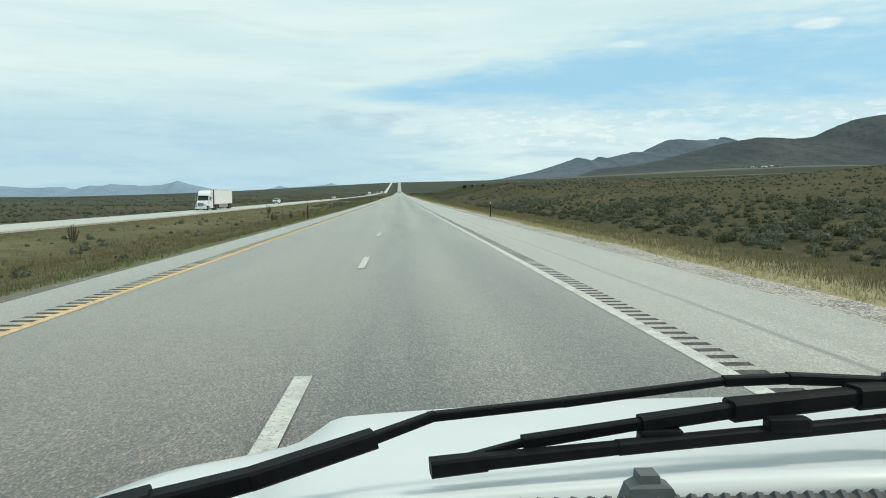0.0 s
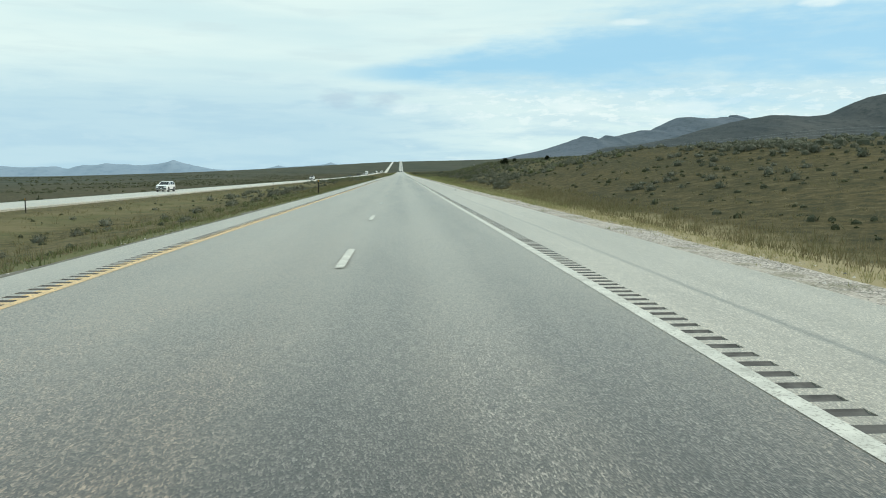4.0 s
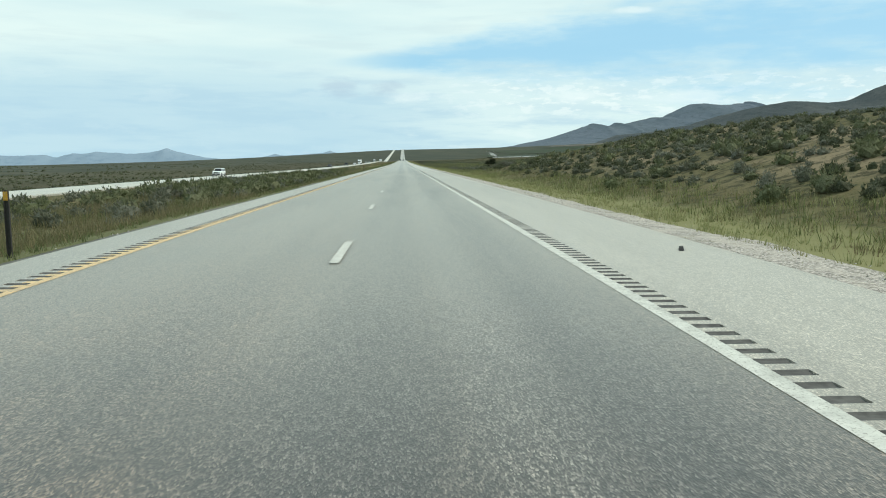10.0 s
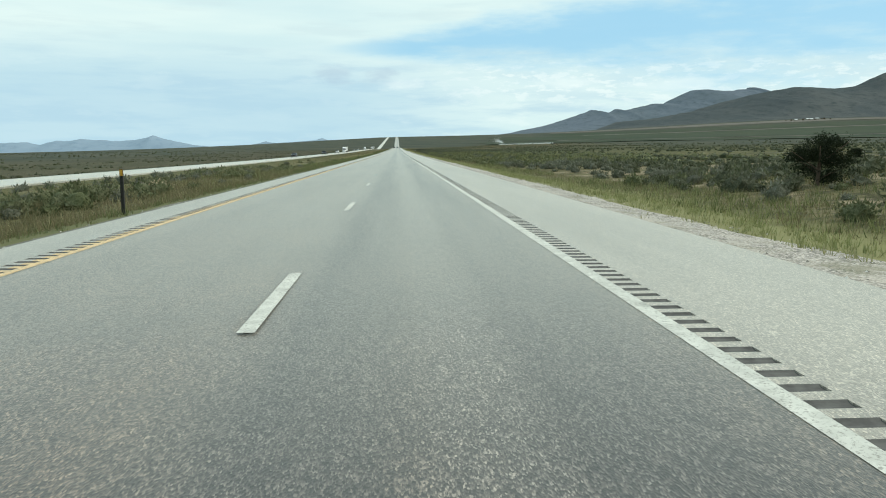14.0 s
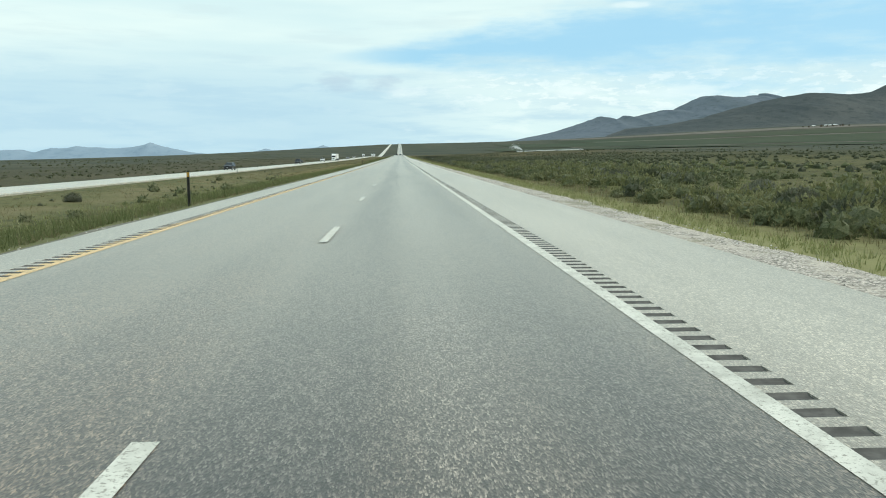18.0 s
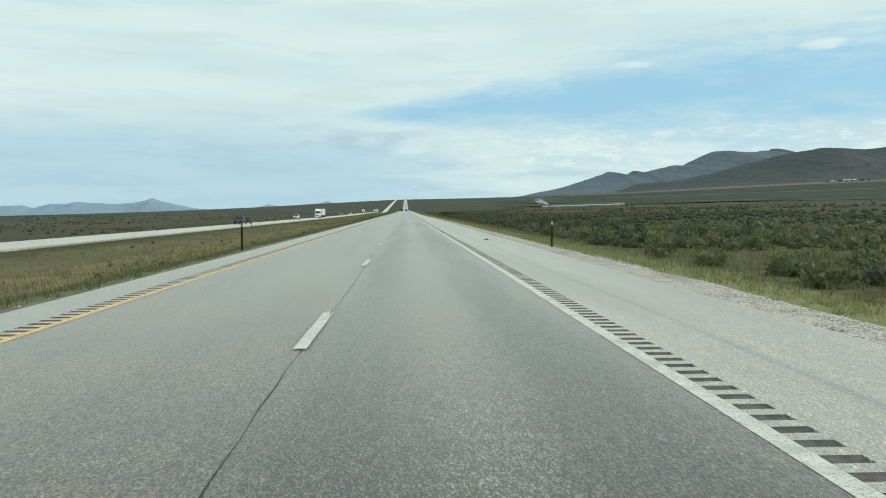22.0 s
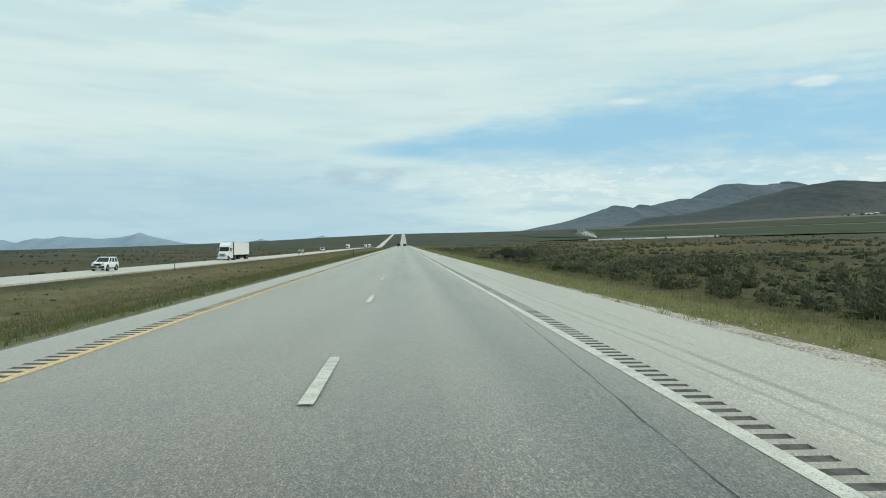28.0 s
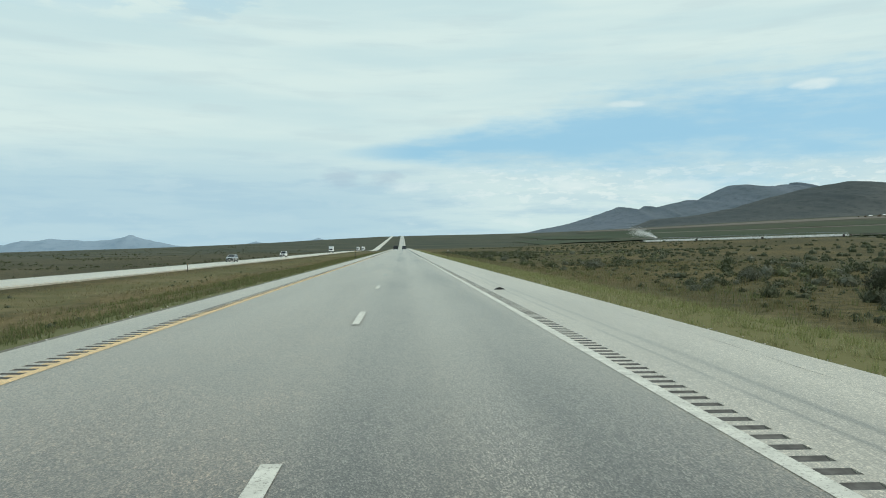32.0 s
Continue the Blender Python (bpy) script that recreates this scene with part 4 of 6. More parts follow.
strewn("sagebrush", SAGE_FAR, x, y, (0.8, 2.0), BRUSH_MATS, text, "shrubs")
# median and the plain beyond the other carriageway
near_road = "rounded green rabbitbrush close to the road"
for n, x0, x1, y0, y1, thin, size in ((300, -19, -9.2, 320, 395, -0.3, (0.8, 1.7)), (170, -21, -9.0, 385, 414, -0.4, (0.9, 1.7)), (150, -21, -10.5, 414, 500, -0.2, (0.7, 1.4)), (40, -15, -10.5, 160, 290, 0.0, (0.4, 0.9)), (60, -26, -10, 500, 640, 0.1, (0.5, 1.2))):
    brush("rabbitbrush", n, x0, x1, y0, y1, thin, size, RABBIT_MATS, near_road, 0.21)
for n, x0, x1, y0, y1, thin, size in ((110, -27, -10, -10, 160, 0.2, (0.3, 0.75)), (110, -27, -16, 240, 312, 0.0, (0.6, 1.2)), (280, -27, -9.2, 312, 400, -0.1, (0.6, 1.3)), (60, -25, -10, 390, 415, -0.2, (0.7, 1.3)), (160, -29, -10.5, 415, 505, -0.1, (0.6, 1.2)), (50, -24, -14, 150, 240, 0.0, (0.5, 1.1)), (70, -28, -11, 520, 1180, 0.3, (0.3, 0.8))):
    brush("sagebrush", n, x0, x1, y0, y1, thin, size, SAGE_MATS, "rounded grey-green sagebrush in the median")
for n, x0, x1, y0, y1, thin in ((5600, -150, -45, 0, 700, 0.2), (4200, -150, -45, 700, 1500, 0.3)):
    x, y = spots(n, x0, x1, y0, y1, thin, 0.05)
    strewn("sagebrush", SAGE_PLAIN, x, y, (0.4, 1.0), BRUSH_MATS, "low sagebrush on the far plain", "shrubs", squash=0.5)
x, y = spots(5500, -800, -140, 100, 2600, 0.1, 0.02)
strewn("sagebrush", SAGE_FAR, x, y, (0.8, 2.0), BRUSH_MATS, "low sagebrush on the far plain", "shrubs")
# grass
for n, x0, x1, y0, y1, kinds, size, m, t, thin in (
        (5500, 8.2, 10.4, -8, 190, GRASS, (0.4, 0.9), M_HAY, "short bleached verge grass", -0.75),
        (5500, 10.0, 13.4, -8, 180, TALL, (0.6, 1.15), M_STRAW, "olive-brown knee-high grass along the verge", -0.75),
        (5000, 9.6, 14.5, 150, 300, TALL, (0.5, 1.0), M_STRAW, "knee-high olive and straw-coloured grass", -0.75),
        (21000, 7.9, 11.3, 150, 1040, GRASS, (0.5, 1.3), M_GRASS, "short yellow-green verge grass", -0.75),
        (3500, 6.75, 8.3, 815, 1180, GRASS, (0.5, 1.2), M_GRASS, "yellow-green grass up to the pavement edge", -0.6),
        (2600, 6.9, 8.4, -8, 1180, GRASS, (0.3, 0.75), M_GRASS, "small weeds in the gravel", -0.2),
        (11000, 10.5, 14.5, 300, 1180, TALL, (0.5, 1.0), M_STRAW, "knee-high olive and straw-coloured grass", -0.75),
        (3500, 10.6, 14.5, 250, 500, TALL, (0.7, 1.3), M_WEED, "soft green weeds on the lower bank", -0.3),
        (2500, 10.2, 14.5, 250, 500, TALL, (0.7, 1.3), M_GRASS, "tall yellow-green grass on the lower bank", -0.3),
        (5000, 13, 34, 350, 450, TALL, (0.5, 1.1), M_WEED, "green weeds between the shrubs of the bank", -0.2),
        (3500, 13, 34, 350, 450, TALL, (0.5, 1.1), M_STRAW, "olive and straw grass between the shrubs of the bank", -0.2),
        (5000, 13, 34, 830, 1010, TALL, (0.5, 1.2), M_STRAW, "golden olive grass between the shrubs", -0.3),
        (2500, 13, 34, 830, 1010, TALL, (0.5, 1.1), M_RUST, "rusty dry grass between the shrubs", 0.0),
        (1500, 10.6, 15.5, 366, 410, TALL, (0.6, 1.1), M_GRASS, "lush green weeds at the foot of the bank", -0.2),
        (5000, 11, 17, 480, 1180, TALL, (0.6, 1.2), M_WEED, "dark green weeds at the foot of the verge", -0.1),
        (9000, 14, 42, -8, 500, BUNCH, (0.6, 1.5), M_STRAW, "thin dry bunch grass on the brush slope", -0.75),
        (10000, -9.6, -5.9, -8, 1180, GRASS, (0.5, 1.2), M_STRAW, "short dry verge grass", -0.75),
        (11000, -8.8, -5.6, -8, 1180, GRASS, (0.5, 1.2), M_WEED, "short green verge grass", -0.5),
        (3000, -20, -9, -8, 130, TALL, (0.6, 1.1), M_RUST, "rust-tan tall median grass", -0.1),
        (6000, -21, -10, 640, 800, TALL, (0.5, 1.0), M_HAY, "tan dry median grass", -0.1),
        (1700, -23, -14, 800, 1180, TALL, (0.5, 1.0), M_HAY, "tan dry median grass", 0.2),
        (6000, -17, -7.5, 790, 1180, TALL, (0.6, 1.2), M_WEED, "dark green median grass", -0.4),
        (4000, -22, -11, 640, 1180, TALL, (0.5, 1.0), M_RUST, "rust-tan dry median grass", 0.1),
        (14000, -19, -8.5, -8, 1180, TALL, (0.5, 1.0), M_STRAW, "knee-high olive and straw-coloured median grass", -0.75),
        (9000, 14, 42, 480, 1180, BUNCH, (0.8, 1.8), M_WEED, "low green growth between the shrubs", -0.3),
        (9000, -15, -6.4, 460, 640, TALL, (0.7, 1.3), M_WEED, "soft green grass beside the shoulder", -0.5),
        (4500, -17, -7.6, 405, 500, TALL, (0.8, 1.5), M_STRAW, "tall olive and straw median grass", -0.5),
        (1500, -17, -8.6, 405, 500, TALL, (0.8, 1.4), M_HAY, "tall bleached median grass", 0.0),
        (4500, -16, -7.6, 225, 330, TALL, (0.9, 1.7), M_STRAW, "tall olive and straw median grass", -0.5),
        (2000, -16, -8.5, 225, 330, TALL, (0.9, 1.6), M_WEED, "tall green median weeds", 0.0),
        (4000, -20, -8, 450, 650, TALL, (0.7, 1.3), M_GRASS, "tall pale green median grass", -0.4),
        (4000, 12, 34, 480, 700, TALL, (0.7, 1.4), M_GRASS, "tall yellow-green grass between the shrubs", -0.2),
        (9000, -15, -7.5, 150, 1180, TALL, (0.6, 1.2), M_WEED, "soft green weeds in the median", 0.0),
        (11000, -30.5, -17, -8, 1180, BUNCH, (0.8, 1.9), M_STRAW, "dry median grass", -0.5)):
    x, y = spots(n, x0, x1, y0, y1, thin, 0.6 if thin < -0.5 else 0.16)
    strewn("grass", kinds, x, y, size, m, t, "grass", sink=0.01)

# loose stones on the gravel
STONES = []
for _ in range(5):
    o = np.array([(1, 0, 0), (0, 1, 0), (-1, 0, 0), (0, -1, 0), (0, 0, 0.7), (0, 0, -0.5)]) * rng.uniform(0.6, 1.2, (6, 3)) * 0.05
    STONES.append((o[[0, 1, 4, 1, 2, 4, 2, 3, 4, 3, 0, 4]], np.zeros(4, int)))
for x0, x1, n in ((EDGE_R - 0.1, 8.6, 21000), (-5.7, EDGE_L - 0.05, 5000)):
    x, y = rng.uniform(x0, x1, n), rng.uniform(-8, 1150, n)
    keep = (x < 7.05) | (y < 820)
    x, y = x[keep], y[keep]
    strewn("gravel", STONES, x, y, (0.15, 0.75), M_STONE, "loose pale stones along the pavement edge", "gravel", sink=-0.03)


# single shrubs that stand out, each with its leaves and its inner dome
def shrub(name, form, mats, m, scale, label, category, group):
    v, kind = form
    thing = new(name)
    tri = np.arange(len(v)).reshape(-1, 3)
    for part_name, k, mat in (("foliage", 0, mats[0]), ("inner_dome", 1, mats[1])):
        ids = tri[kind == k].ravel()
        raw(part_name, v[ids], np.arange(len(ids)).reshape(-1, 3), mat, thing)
    thing.matrix_world = m
    thing.scale = scale
    return tagged(thing, label, category, group)


def on_land(x, y, turn=0.0, sink=0.04):
    return pose(x, y, float(land(x, y)) - sink, 0, 0, turn)


BIG = [bush(13 + i, 120, 0.042, 12) for i in range(3)]
first = {}
for i, (x, y, s) in enumerate(((11.9, 195.5, 1.3), (12.0, 192.6, 1.1), (13.0, 197, 0.9), (12.9, 220, 1.2), (13.6, 213, 1.2), (14.6, 216, 1.0), (-17.9, 224, 1.9), (-17.4, 233, 1.7), (-18.6, 228, 1.5), (-20.3, 264, 1.2), (-9.6, 343, 1.3), (-10.2, 345, 1.1),
                               (-12.4, 399.5, 1.9), (-10.0, 397, 1.6), (-11.4, 404, 1.7), (-13.6, 409, 1.8), (-9.8, 409, 1.4), (-15.0, 402, 1.9), (-10.8, 416, 1.5), (-13, 422, 1.8), (16.3, 406, 1.4), (23.6, 414, 1.9), (16.4, 397.8, 1.7), (17.4, 396.2, 1.2), (25.9, 410, 2.2), (16.8, 403, 0.9), (13.8, 400, 0.8), (16.3, 441.5, 1.2),
                               (17.2, 543, 1.6), (20.1, 578, 1.7), (19.9, 552, 1.6), (18.2, 549, 1.4), (15.5, 632, 1.4), (17, 671, 1.5), (16.0, 715, 1.2), (16.9, 740, 1.2), (13.6, 300, 1.1), (14.8, 298, 1.2), (13.8, 279.5, 1.2), (15.4, 281, 1.1), (24.1, 313, 1.3), (-24.4, 574.5, 1.3),
                               (14.9, 908.4, 1.4), (13.4, 912.5, 1.3), (12.6, 912, 1.0), (14.2, 914.2, 1.2), (13.0, 917, 1.1), (17.6, 921, 1.6), (17.4, 938.7, 1.5), (18.6, 941, 1.2), (19.2, 985, 1.6), (20.8, 957, 1.4), (24.3, 866, 1.7), (22.6, 868, 1.3))):
    k = i % 3
    if k not in first:
        first[k] = shrub("sagebrush_bush", BIG[k], SAGE_MATS, on_land(x, y), (s, s, s), "large rounded grey-green sagebrush bush beside the road", "bush", "large sagebrush")
    else:
        ob = copy_thing(first[k], on_land(x, y, 47.0 * i))
        ob.scale = (s, s, s * 0.95)
# sagebrush leaf tones darkened to stand for the bushes' unlit sides
SHADED_MATS = [foliage("shaded_sagebrush", ((0.095, 0.10, 0.068), (0.16, 0.165, 0.125), (0.06, 0.065, 0.042)), 0.6, 0.1), M_BRUSH_INNER]
dark_bush = shrub("sagebrush_bush", bush(17, 190, 0.034, 14), SHADED_MATS, on_land(16.3, 911.6), (2.9, 2.9, 2.9), "tall dark sagebrush bush beside the road", "bush", "tall dark sagebrush")
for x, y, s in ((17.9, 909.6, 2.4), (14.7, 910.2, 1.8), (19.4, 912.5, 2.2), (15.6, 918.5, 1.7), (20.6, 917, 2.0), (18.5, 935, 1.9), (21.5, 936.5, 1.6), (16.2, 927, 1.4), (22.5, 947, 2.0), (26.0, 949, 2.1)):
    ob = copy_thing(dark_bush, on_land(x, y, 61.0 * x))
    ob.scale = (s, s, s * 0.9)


M_DEAD = foliage("dead_weed", ((0.055, 0.05, 0.03), (0.085, 0.075, 0.045), (0.04, 0.038, 0.022)))
M_PALE = foliage("pale_tumbleweed", ((0.52, 0.43, 0.29), (0.60, 0.50, 0.35), (0.44, 0.36, 0.24)))


def limb(bm, a, b, r0, r1, sides=6):
    a, b = Vector(a), Vector(b)
    q = (b - a).to_track_quat("Z", "Y")
    rings = []
    for p, r in ((a, r0), (b, r1)):
        rings.append([bm.verts.new(p + q @ Vector((r * math.cos(t * math.tau / sides), r * math.sin(t * math.tau / sides), 0))) for t in range(sides)])
    for i in range(sides):
        j = (i + 1) % sides
        bm.faces.new((rings[0][i], rings[0][j], rings[1][j], rings[1][i]))
    bm.faces.new(rings[0][::-1])
    bm.faces.new(rings[1])
    return bm


def tall_weed():
    """A dark dried weed: a few stiff stalks with narrow upright leaves."""
    weed = new("tall_weed")
    bm = bmesh.new()
    V = []
    for i in range(9):
        a, s = 2.4 * i, 0.05 + 0.03 * i
        foot = Vector((0.05 * math.cos(a), 0.05 * math.sin(a), -0.05))
        tip = Vector((s * math.cos(a) * 1.1, s * math.sin(a) * 1.1, 0.95 - 0.045 * i))
        limb(bm, foot, tip, 0.014, 0.005, 5)
        for k in range(16):
            p = np.array(foot.lerp(tip, 0.25 + 0.75 * k / 16))
            d = np.array([math.cos(a + 2.1 * k), math.sin(a + 2.1 * k), 1.1]) * rng.uniform(0.07, 0.14)
            w = np.array([-d[1], d[0], 0]) * 0.2
            V += [p - w, p + w, p + d]
    part("stem", bm, M_BARK, weed)
    raw("foliage", V, np.arange(len(V)).reshape(-1, 3), M_DEAD, weed)
    return tagged(weed, "tall dark dried weed in the median grass", "weed", "tall weeds")


weed = tall_weed()
weed.matrix_world = on_land(-12.8, 94, 0)
for i, (x, y, s) in enumerate(((-22.6, 54.6, 1.5), (-21.9, 130.4, 1.8), (-14.2, 89, 1.2), (-12.0, 88, 0.8), (-19.6, 262, 1.2), (-18.8, 264, 1.1), (-15.2, 97.5, 0.8), (-13.5, 112, 0.8))):
    ob = copy_thing(weed, on_land(x, y, 70.0 * i))
    ob.scale = (s, s, s)

v, k = bush(9, 60, 0.05, 12)
shrub("tumbleweed", (v, k), [M_PALE, M_PALE], on_land(-13.2, 445, 30), (1.6, 1.2, 1.0), "pale straw-coloured dead tumbleweed in the median", "bush", "")


def juniper(x, y, wide, tall):
    tree = new("juniper_tree")
    bm = bmesh.new()
    limb(bm, (0, 0, -0.15), (0.05, 0.03, tall * 0.55), 0.11, 0.06)
    for i in range(6):
        t = i * 1.05
        limb(bm, (0.02, 0.02, tall * (0.12 + 0.05 * i)), (math.cos(t) * wide * 0.36, math.sin(t) * wide * 0.36, tall * (0.35 + 0.08 * i)), 0.045, 0.015, 5)
    part("trunk", bm, M_BARK, tree)
    V = []
    for i in range(50):
        t, u = rng.uniform(0, 2 * np.pi), rng.uniform(0, 1)
        r = wide * 0.36 * math.sqrt(1 - 0.75 * u * u) * rng.uniform(0.35, 1)
        v, k = clump(190, 0.34 * wide / 2, 0.36 * tall / 2, 0.07, 0)
        V.append(v + np.array([math.cos(t) * r, math.sin(t) * r, tall * (0.0 + 0.74 * u)]))
    V = np.concatenate(V)
    raw("crown", V, np.arange(len(V)).reshape(-1, 3), M_JUNIPER, tree)
    tree.matrix_world = on_land(x, y, sink=0.02)
    return tagged(tree, "dark green rounded juniper on the brush slope", "tree", "junipers")


for x, y, w, h in ((27.0, 297.5, 2.3, 1.9), (18.1, 428.5, 3.2, 2.4), (29, 318, 1.3, 1.1), (31.5, 312, 1.2, 1.2), (30.5, 262, 1.2, 1.0), (46, 470, 2.0, 1.5)):
    juniper(x, y, w, h)


# ---- roadside posts ----
M_POST = paint("dark_post", (0.045, 0.04, 0.035), 0.8, wear=0.35, scale=15)
M_REFLECT = paint("reflector_white", (0.75, 0.75, 0.72), 0.35)
M_STEEL = paint("galvanised_steel", (0.42, 0.43, 0.44), 0.45, 0.7, wear=0.25, scale=9)


M_AMBER = paint("reflector_amber", (0.55, 0.30, 0.03), 0.3)


def delineator(plate_m, label):
    post = new("delineator_post")
    bm = bmesh.new()
    for x0, x1, y0, y1 in ((-0.045, 0.045, 0.012, 0.022), (-0.045, -0.033, -0.018, 0.012), (0.033, 0.045, -0.018, 0.012)):
        box(bm, x0, x1, y0, y1, -0.45, 1.22)
    part("channel", bm, M_POST, post)
    bm = bmesh.new()
    box(bm, -0.04, 0.04, -0.004, 0.004, 1.04, 1.2, 0.003)
    plate = part("reflector", bm, plate_m, post, "small reflector plate")
    plate.location = (0, -0.026, 0)
    bm = bmesh.new()
    for z in (1.08, 1.16):
        limb(bm, (0, -0.032, z), (0, 0.012, z), 0.006, 0.006, 6)
    tagged(part("bolts", bm, M_STEEL, post), kind="stuff")
    return tagged(post, label, "post", "delineator posts")


for x, stations in ((-6.08, range(0, 9)), (7.75, (0, 5, 6, 7, 8)), (-30.6, (0, 1, 2, 3, 5, 6, 7, 8))):
    post = None
    for k in stations:
        m = on_land(x, 56.4 + 121.2 * k, 2.0 * (k % 3) - 2, 0)
        if post is None:
            post = delineator(M_REFLECT if x > 0 else M_AMBER, "dark steel delineator post with a white reflector" if x > 0 else "dark steel delineator post with an amber reflector")
            post.matrix_world = m
        else:
            copy_thing(post, m)

# ranch fence along the right of way
fence = tagged(new("ranch_fence"), "thin wire ranch fence on weathered steel posts", "fence")
stake = None
for i in range(38):
    x, y = 47.0, 130 + 10.0 * i
    if stake is None:
        bm = bmesh.new()
        limb(bm, (0, 0, -0.4), (0, 0, 1.05), 0.03, 0.025, 6)
        stake = part("fence_post", bm, M_POST, fence)
        ob = stake
    else:
        ob = new("fence_post", stake.data)
        ob.parent = fence
    ob.location = (x, y, float(land(x, y)))
for h in (0.35, 0.65, 0.95):
    Y = np.arange(130, 501, 5.0)
    Z = land(47.0 + 0 * Y, Y) + h
    v = np.concatenate([np.stack([47.0 + o[0] + 0 * Y, Y, Z + o[1]], 1) for o in ((0.006, 0), (-0.003, 0.005), (-0.003, -0.005))])
    n = len(Y)
    f = np.concatenate([np.stack([np.arange(n - 1) + a * n, np.arange(1, n) + a * n, np.arange(1, n) + b * n, np.arange(n - 1) + b * n], 1) for a, b in ((0, 1), (1, 2), (2, 0))])
    raw("wire", v, f, M_STEEL, fence)


# ---- centre pivot sprinkler in the field ----
M_SPRAY = foliage("water_drops", ((0.95, 0.96, 0.96), (0.97, 0.97, 0.97), (0.93, 0.95, 0.95)), 0.8, 0.5)


def sprinkler(x, y, length, turn):
    rig = new("pivot_sprinkler")
    bm = bmesh.new()
    for i in range(12):
        a, b = i / 12, (i + 1) / 12
        za, zb = (1.9 + 0.3 * math.sin(math.pi * 3 * t) ** 2 for t in (a, b))
        limb(bm, (a * length, 0, za), (b * length, 0, zb), 0.07, 0.07)
    part("pipe", bm, M_STEEL, rig)
    tyre = None
    for i in range(4):
        px = length * i / 3
        bm = bmesh.new()
        for s in (-1, 1):
            limb(bm, (px, s * 2.0, 0.6), (px, 0, 1.9), 0.05, 0.05)
        limb(bm, (px, -2.0, 0.6), (px, 2.0, 0.6), 0.06, 0.06)
        tower = part("tower", bm, M_STEEL, rig)
        for s in (-1, 1):
            bm = bmesh.new()
            limb(bm, (px - 0.15, s * 2.0, 0.6), (px + 0.15, s * 2.0, 0.6), 0.6, 0.6, 14)
            part("wheel", bm, M_POST, tower)
    n = 30000
    d = np.stack([rng.uniform(0, length, n), rng.normal(0, 0.7, n), rng.uniform(0.5, 1.25, n)], 1)
    g = rng.uniform(0, 1, 5000)
    gun = np.stack([8 - 16 * g, rng.normal(0, 1.2, 5000) * (0.3 + 2 * g), 2.2 + 4.0 * g ** 0.7 + rng.normal(0, 0.8, 5000) * (0.1 + 1.6 * g)], 1)
    d = np.concatenate([d, gun])
    o = rng.normal(size=(len(d), 3, 3)) * np.where(np.arange(len(d)) < n, 0.08, 0.085)[:, None, None]
    raw("water_spray", (d[:, None] + o).reshape(-1, 3), np.arange(len(d) * 3).reshape(-1, 3), M_SPRAY, rig)
    a, b = (np.array([x + d * math.cos(radians(turn)), y + d * math.sin(radians(turn))]) for d in (0, length))
    tip = math.degrees(math.atan2(float(land(*b) - land(*a)), length))
    rig.matrix_world = pose(x, y, float(land(x, y)), 0, 0, turn) @ pose(0, 0, 0, 0, -tip, 0)
    return tagged(rig, "long wheeled field sprinkler throwing white spray", "sprinkler")


sprinkler(123, 1281, 108, -66)


# ---- vehicles ----
M_CARWHITE = paint("white_car_paint", (0.80, 0.81, 0.80), 0.28, wear=0.05, scale=3)
M_CARBLACK = paint("black_car_paint", (0.018, 0.019, 0.021), 0.25, wear=0.2, scale=3)
M_CARGREY = paint("dark_grey_car_paint", (0.06, 0.065, 0.075), 0.28, wear=0.15, scale=3)
M_SILVER = paint("silver_car_paint", (0.45, 0.46, 0.47), 0.3, 0.5, wear=0.08, scale=3)
M_TRAILER = paint("white_trailer_panel", (0.84, 0.85, 0.84), 0.45, wear=0.07, scale=1.2)
M_DARKBULK = paint("dark_trailer_front", (0.06, 0.06, 0.065), 0.6, wear=0.3)
M_TINT = paint("tinted_glass", (0.012, 0.014, 0.016), 0.08, wear=0.1)
M_TYRE = paint("tyre_rubber", (0.022, 0.022, 0.022), 0.85, wear=0.3, scale=20)
M_RIM = paint("wheel_rim", (0.42, 0.42, 0.43), 0.35, 0.8, wear=0.2)
M_CHROME = paint("chrome_trim", (0.6, 0.6, 0.61), 0.2, 0.95, wear=0.1)
M_BLACKTRIM = paint("black_plastic", (0.02, 0.021, 0.022), 0.55, wear=0.3, scale=25)
M_WIPER = paint("wiper_black", (0.012, 0.012, 0.013), 0.6, wear=0.4, scale=40)
M_WIPER.node_tree.nodes["Principled BSDF"].inputs["Specular IOR Level"].default_value = 0.12
M_DASH = paint("grey_dash_plastic", (0.055, 0.06, 0.06), 0.6, wear=0.3, scale=40)
M_SENSOR = paint("grey_rubber", (0.11, 0.12, 0.12), 0.6, wear=0.25, scale=60)
M_LAMP = paint("headlamp_lens", (0.42, 0.44, 0.45), 0.12, wear=0.05)


def loft(bm, rings):
    made = [[bm.verts.new(p) for p in ring] for ring in rings]
    n = len(made[0])
    for a, b in zip(made, made[1:]):
        for i in range(n):
            j = (i + 1) % n
            bm.faces.new((a[i], a[j], b[j], b[i]))
    bm.faces.new(made[0][::-1])
    bm.faces.new(made[-1])
    bmesh.ops.recalc_face_normals(bm, faces=bm.faces[:])
    return bm


def soften(bm, width, segments=2):
    bmesh.ops.bevel(bm, geom=bm.edges[:], offset=width, segments=segments, affect="EDGES", clamp_overlap=True)
    return bm


